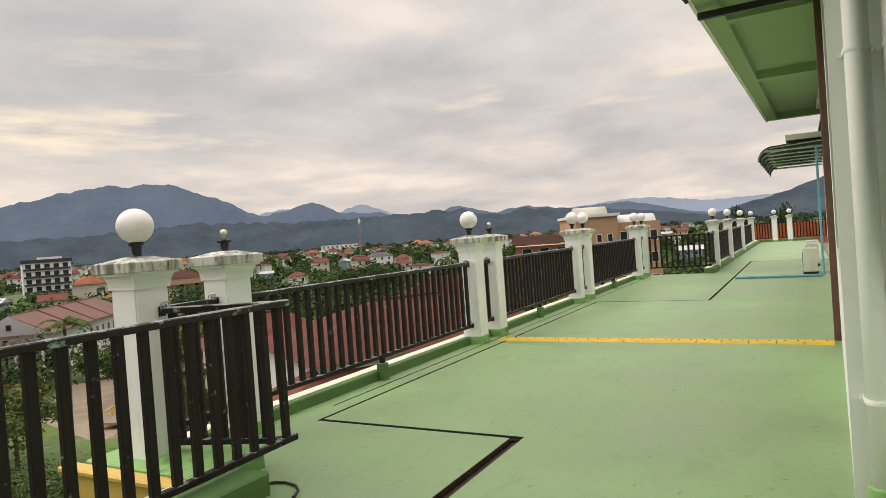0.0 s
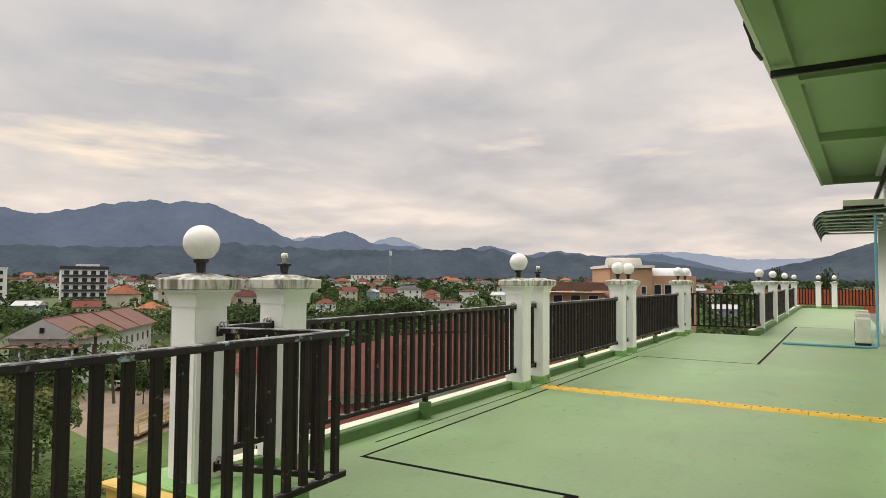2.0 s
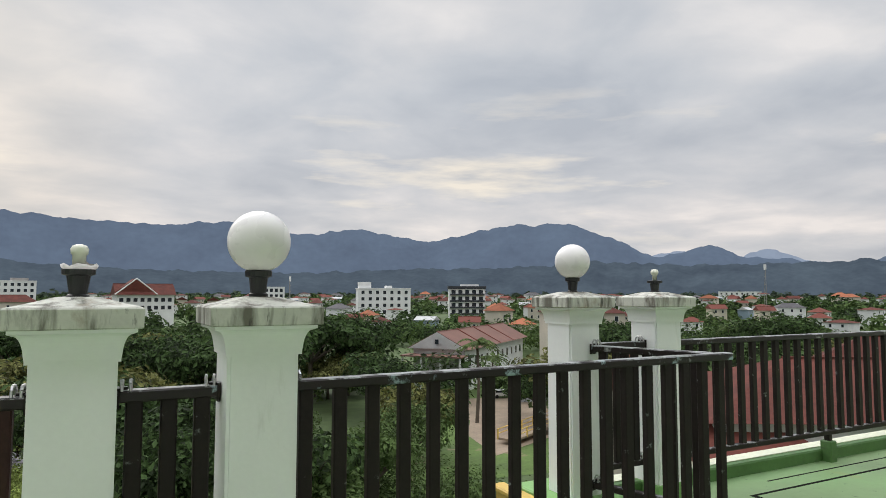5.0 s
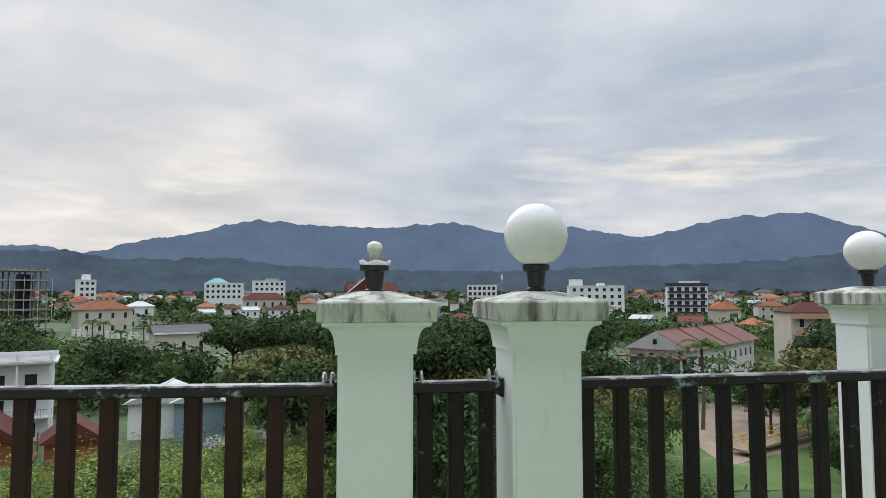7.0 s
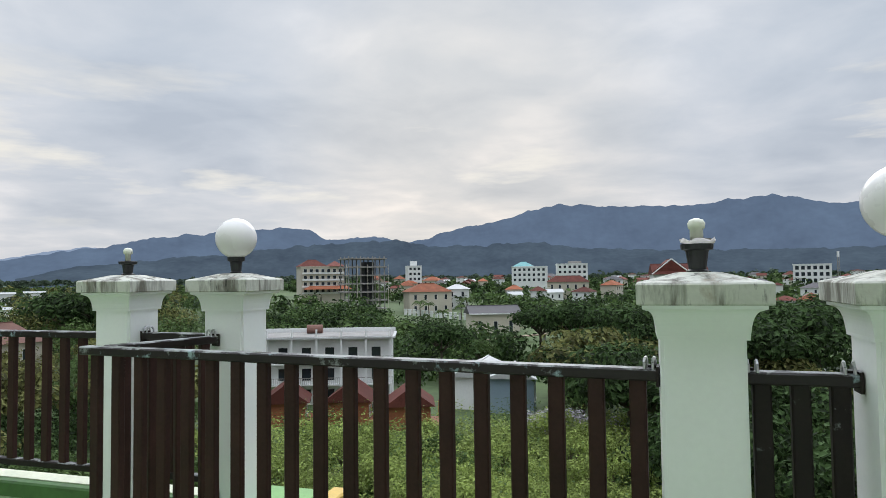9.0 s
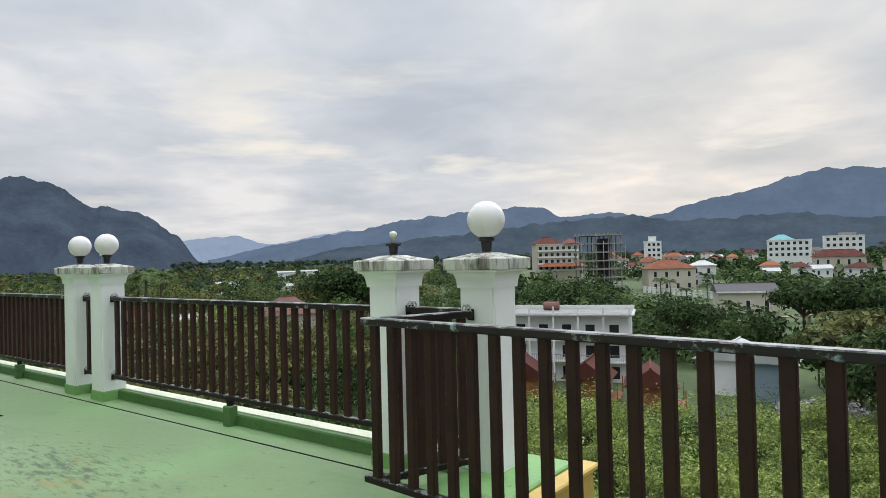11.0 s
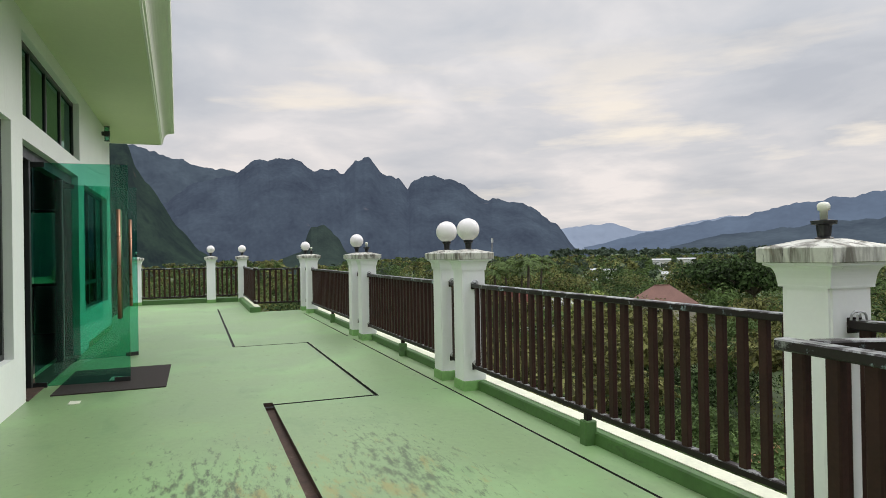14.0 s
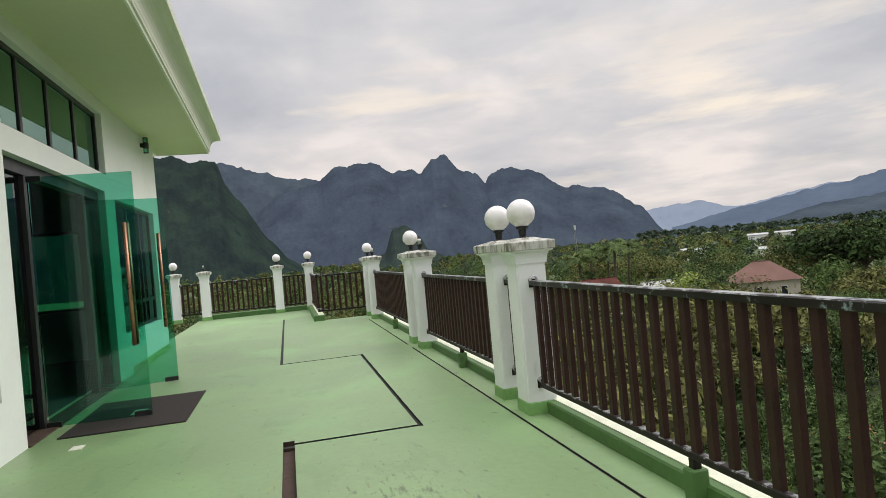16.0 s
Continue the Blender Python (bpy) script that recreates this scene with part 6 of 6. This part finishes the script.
rt = random.Random(21)
kinds = {
    "dark": [tree("dark trees", "large dark green broad-crowned tree", 11, 6.2, 14, 3000, 0.34, LEAF_DARK, rt, 0.55) for _ in range(2)],
    "mid": [tree("green trees", "green leafy tree with an uneven crown", 9, 4.2, 11, 2600, 0.25, LEAF_MID, rt, 0.8) for _ in range(3)],
    "brown": [tree("brownish trees", "broad brownish green tree crown", 10, 6.0, 11, 2400, 0.36, LEAF_BROWN, rt, 0.5)],
    "lime": [tree("yellow-green bushes", "thin yellow-green young tree", 5.5, 2.6, 11, 1700, 0.15, LEAF_LIME, rt, 0.8, 0.25) for _ in range(2)],
    "bush": [tree("green bushes", "dense green bush in the yard", 3.6, 2.8, 7, 1000, 0.2, LEAF_MID, rt, 0.75, 0.2, "bush")],
    "lilac": [tree("blossoming bushes", "bush covered with pale lilac blossom", 4.2, 3.2, 8, 1200, 0.22, LEAF_LILAC, rt, 0.7, 0.3, "bush")],
    "palm": [palm(rt, 8.5), palm(rt, 7.0)],
}
used_tree = set()


def plant(kind, x, y, scale=1.0, z=G):
    ob = rt.choice(kinds[kind])
    m = pose(x, y, z, 0, 0, rt.uniform(0, 360)) @ Matrix.Diagonal((scale * rt.uniform(0.9, 1.1), scale * rt.uniform(0.9, 1.1), scale, 1))
    if ob.name in used_tree:
        return copy_thing(ob, m)
    used_tree.add(ob.name)
    ob.matrix_basis = m
    return ob


WEST = (("palm", -64.2, 160, 1.9), ("palm", -63.4, 168, 1.8), ("palm", -61.6, 160, 1.85), ("palm", -60.7, 172, 1.9), ("palm", -62.5, 180, 1.8),
        ("lime", -57.4, 122, 2.1), ("lime", -56.2, 125, 2.25), ("lime", -55.0, 121, 2.0), ("brown", -63, 215, 1.1), ("brown", -59, 200, 1.0),
        ("dark", -46.4, 170, 1.3), ("mid", -45.3, 160, 1.45), ("dark", -43.8, 165, 1.35), ("brown", -47.5, 190, 1.2), ("mid", -66, 130, 1.0), ("mid", -69, 120, 1.1), ("dark", -72, 135, 1.1))
# single trees that stand out
for k, x, y, s in (("dark", -1, 118, 1.25), ("dark", 9, 112, 1.2), ("dark", -12, 128, 1.1), ("brown", -5, 84, 1.25), ("brown", 3, 78, 0.9), ("dark", 14, 92, 1.0), ("dark", 22, 100, 1.15), ("dark", 33, 112, 1.2), ("dark", 42, 118, 1.15), ("dark", 28, 122, 1.2),
                   ("mid", 20, 50, 0.95), ("mid", 27, 58, 1.0), ("mid", 14, 44, 0.9), ("mid", 34, 66, 0.85), ("dark", 10, 62, 0.8), ("mid", 3, 58, 0.9), ("dark", 78, 92, 1.05), ("dark", 84, 84, 0.95), ("dark", 92, 104, 1.0), ("dark", 100, 112, 1.0),
                   ("lilac", -8, 72, 1.0), ("lilac", -4.5, 70, 0.9), ("lilac", -11, 75, 0.8), ("dark", -22, 150, 0.9), ("mid", -64, 62, 0.9),
                   ("dark", -36, 118, 0.8), ("mid", -30, 122, 0.9), ("mid", 22, 38, 0.75), ("dark", 56, 78, 0.6), ("mid", 60, 88, 0.6)):
    plant(k, x, y, s)
for x, y in ((-62, 205), (-58, 214), (-52, 200), (-47, 196), (-70, 215), (-75, 222), (-44, 205), (-88, 50), (-95, 44), (-86, 58), (50, 84), (150, 120), (160, 110), (180, 132), (58, 92)):
    plant("palm", x, y, rt.uniform(0.95, 1.35))
# close undergrowth right below the railing of the bay
for _ in range(30):
    az, d = radians(rt.uniform(-40, 6)), rt.uniform(27, 58)
    plant("bush", d * math.sin(az), d * math.cos(az), rt.uniform(0.6, 1.0))
for _ in range(16):
    az, d = radians(rt.uniform(-3, 16)), rt.uniform(36, 80)
    plant(rt.choice(("mid", "dark")), d * math.sin(az), d * math.cos(az), rt.uniform(0.6, 0.9))
# palms, a broad yellow-green tree and tall crowns out to the west
def plant_at(kind, az, d, s):
    a = radians(az)
    return plant(kind, d * math.sin(a), d * math.cos(a), s)


# the thicket below the terrace, yellow-green in the middle, dark to the west
for _ in range(80):
    az, d = radians(rt.uniform(-38, 4)), rt.uniform(34, 74)
    plant(rt.choice(("lime", "lime", "lime", "lime", "lime", "bush")), d * math.sin(az), d * math.cos(az), rt.uniform(0.7, 1.15))
for kind, az, d, s in WEST:
    plant_at(kind, az, d, s)
for _ in range(44):
    az, d = radians(rt.uniform(-58, -37)), rt.uniform(34, 62)
    if free(d * math.sin(az), d * math.cos(az), -1):
        plant(rt.choice(("lime", "bush", "mid", "lime", "bush")), d * math.sin(az), d * math.cos(az), rt.uniform(0.6, 0.95))
for _ in range(80):
    az, d = radians(rt.uniform(-86, -38)), rt.uniform(40, 130)
    x, y = d * math.sin(az), d * math.cos(az)
    if free(x, y, 2) and not (-110 < x < -92 and 72 < y < 92):
        plant(rt.choice(("bush", "mid", "mid", "brown", "mid", "brown", "bush", "lime")), x, y, rt.uniform(0.65, 1.05))
for _ in range(70):
    az, d = radians(rt.uniform(-8, 46)), rt.uniform(70, 150)
    x, y = d * math.sin(az), d * math.cos(az)
    if free(x, y, 1) and not (38 < x < 104 and 60 < y < 108):
        plant(rt.choice(("dark", "mid", "mid", "brown", "bush")), x, y, rt.uniform(0.55, 0.95))
for _ in range(34):
    az, d = radians(rt.uniform(2, 27)), rt.uniform(28, 66)
    plant(rt.choice(("mid", "mid", "bush", "bush", "lime")), d * math.sin(az), d * math.cos(az), rt.uniform(0.5, 0.85))
for _ in range(56):
    az, d = radians(rt.uniform(38, 84)), rt.uniform(55, 170)
    x, y = d * math.sin(az), d * math.cos(az)
    if free(x, y, 3):
        plant(rt.choice(("dark", "mid", "mid", "palm", "brown")), x, y, rt.uniform(0.7, 1.1))


def far_woods(name, label, n, az0, az1, d0, d1, mat, seed, size=1.1, lift=0.0, h=(5, 10), leaves=56):
    r = random.Random(seed)
    vs, fs = [], []
    for _ in range(n):
        az, d = radians(r.uniform(az0, az1)), math.sqrt(r.uniform(d0 * d0, d1 * d1))
        x, y = d * math.sin(az), d * math.cos(az)
        if abs(y - (420 - 300 * (x + 330) / 430) - 28 * math.sin((x + 330) / 430 * 7)) < 26 and -330 < x < 100:
            continue
        if not free(x, y, -1):
            continue
        patch = 0.55 + 0.9 * (0.5 + 0.5 * noise.noise(Vector((x * 0.03, y * 0.03, seed))))
        hh, rr = r.uniform(*h) * patch * r.choice((0.7, 1, 1, 1.35)), r.uniform(2.2, 5.2) * min(1.15, patch)
        base = town_z(d) - 0.3 if lift else G
        lob = [(x + r.uniform(-2, 2), y + r.uniform(-2, 2), base + hh * r.uniform(0.45, 0.75), rr * r.uniform(0.6, 1), 0.8) for _ in range(3)]
        a, b = leaf_faces(lob, leaves, size * (0.8 + d / 900), r, 0.6)
        k = len(vs)
        vs += a
        fs += [tuple(i + k for i in f) for f in b]
    me = bpy.data.meshes.new(name)
    me.from_pydata(vs, [], fs)
    me.materials.append(mat)
    return tagged(new(name, me), label, "trees", kind="stuff")


far_woods("thicket", "dense yellow-green thicket below the terrace", 330, -44, 8, 26, 76, LEAF_LIME, 51, 0.21, h=(1.6, 3.6), leaves=260)
far_woods("thicket_dark", "dark green shrubs in the thicket", 150, -60, 14, 26, 84, LEAF_MID, 52, 0.17, h=(1.4, 3.2), leaves=300)
far_woods("undergrowth", "green shrubs between the trees", 170, 8, 31, 28, 62, LEAF_MID, 53, 0.2, h=(1.6, 3.4), leaves=260)
far_woods("undergrowth_west", "dark green shrubs on the slope below the terrace", 420, -92, -44, 28, 100, LEAF_DARK, 54, 0.26, h=(2.0, 5.0), leaves=230)
far_woods("river_woods", "dark trees round the river", 420, -34, 60, 112, 230, LEAF_DARK, 31, 0.6, lift=1, h=(4, 8), leaves=130)
far_woods("river_woods_light", "lighter green trees round the river", 380, -34, 60, 112, 230, LEAF_MID, 32, 0.55, lift=1, h=(3, 7), leaves=130)
far_woods("far_woods", "dark woods between the houses of the town", 1900, -34, 90, 120, 620, LEAF_DARK, 3, lift=9, h=(3, 6.5), leaves=44)
far_woods("far_woods_light", "lighter green trees between the houses", 1300, -34, 90, 120, 620, LEAF_MID, 4, lift=10, h=(3, 6), leaves=44)
for kname, klabel, kmat, kseed, k in (("valley_woods", "dark woods on the valley floor", LEAF_DARK, 5, 0.55), ("valley_woods_light", "lighter green trees on the valley floor", LEAF_MID, 6, 0.95), ("valley_woods_brown", "brownish trees on the valley floor", LEAF_BROWN, 8, 0.7)):
    far_woods(kname, klabel, int(360 * k), -100, -34, 105, 330, kmat, kseed, 0.4, h=(6, 12), leaves=230)
    # further off, the dark woods take the leaf colour with the haze in it
    far_woods(kname + "_far", klabel + " further off", int(1500 * k), -100, -34, 330, 1200, LEAF_HAZED if kmat == LEAF_DARK else kmat, kseed + 20, 1.1, h=(6, 12), leaves=44)
far_woods("far_tree_line", "tree line at the foot of the hills, paled by painted-in haze", 1500, -60, 95, 620, 1500, LEAF_HAZED, 9, 1.5, lift=10, h=(5, 8), leaves=30)
# trees beyond the far end of the terrace
for x, y, s in ((66, 12, 1.0), (60, 20, 0.9), (58, 9, 1.1)):
    plant("dark", x, y, s)
for x, y, turn in ((72, 5.2, 20), (74, 1.3, 140)):
    plant("dark", x, y).matrix_basis = pose(x, y, G, 0, 0, turn) @ Matrix.Diagonal((0.30, 0.30, 1.9, 1))
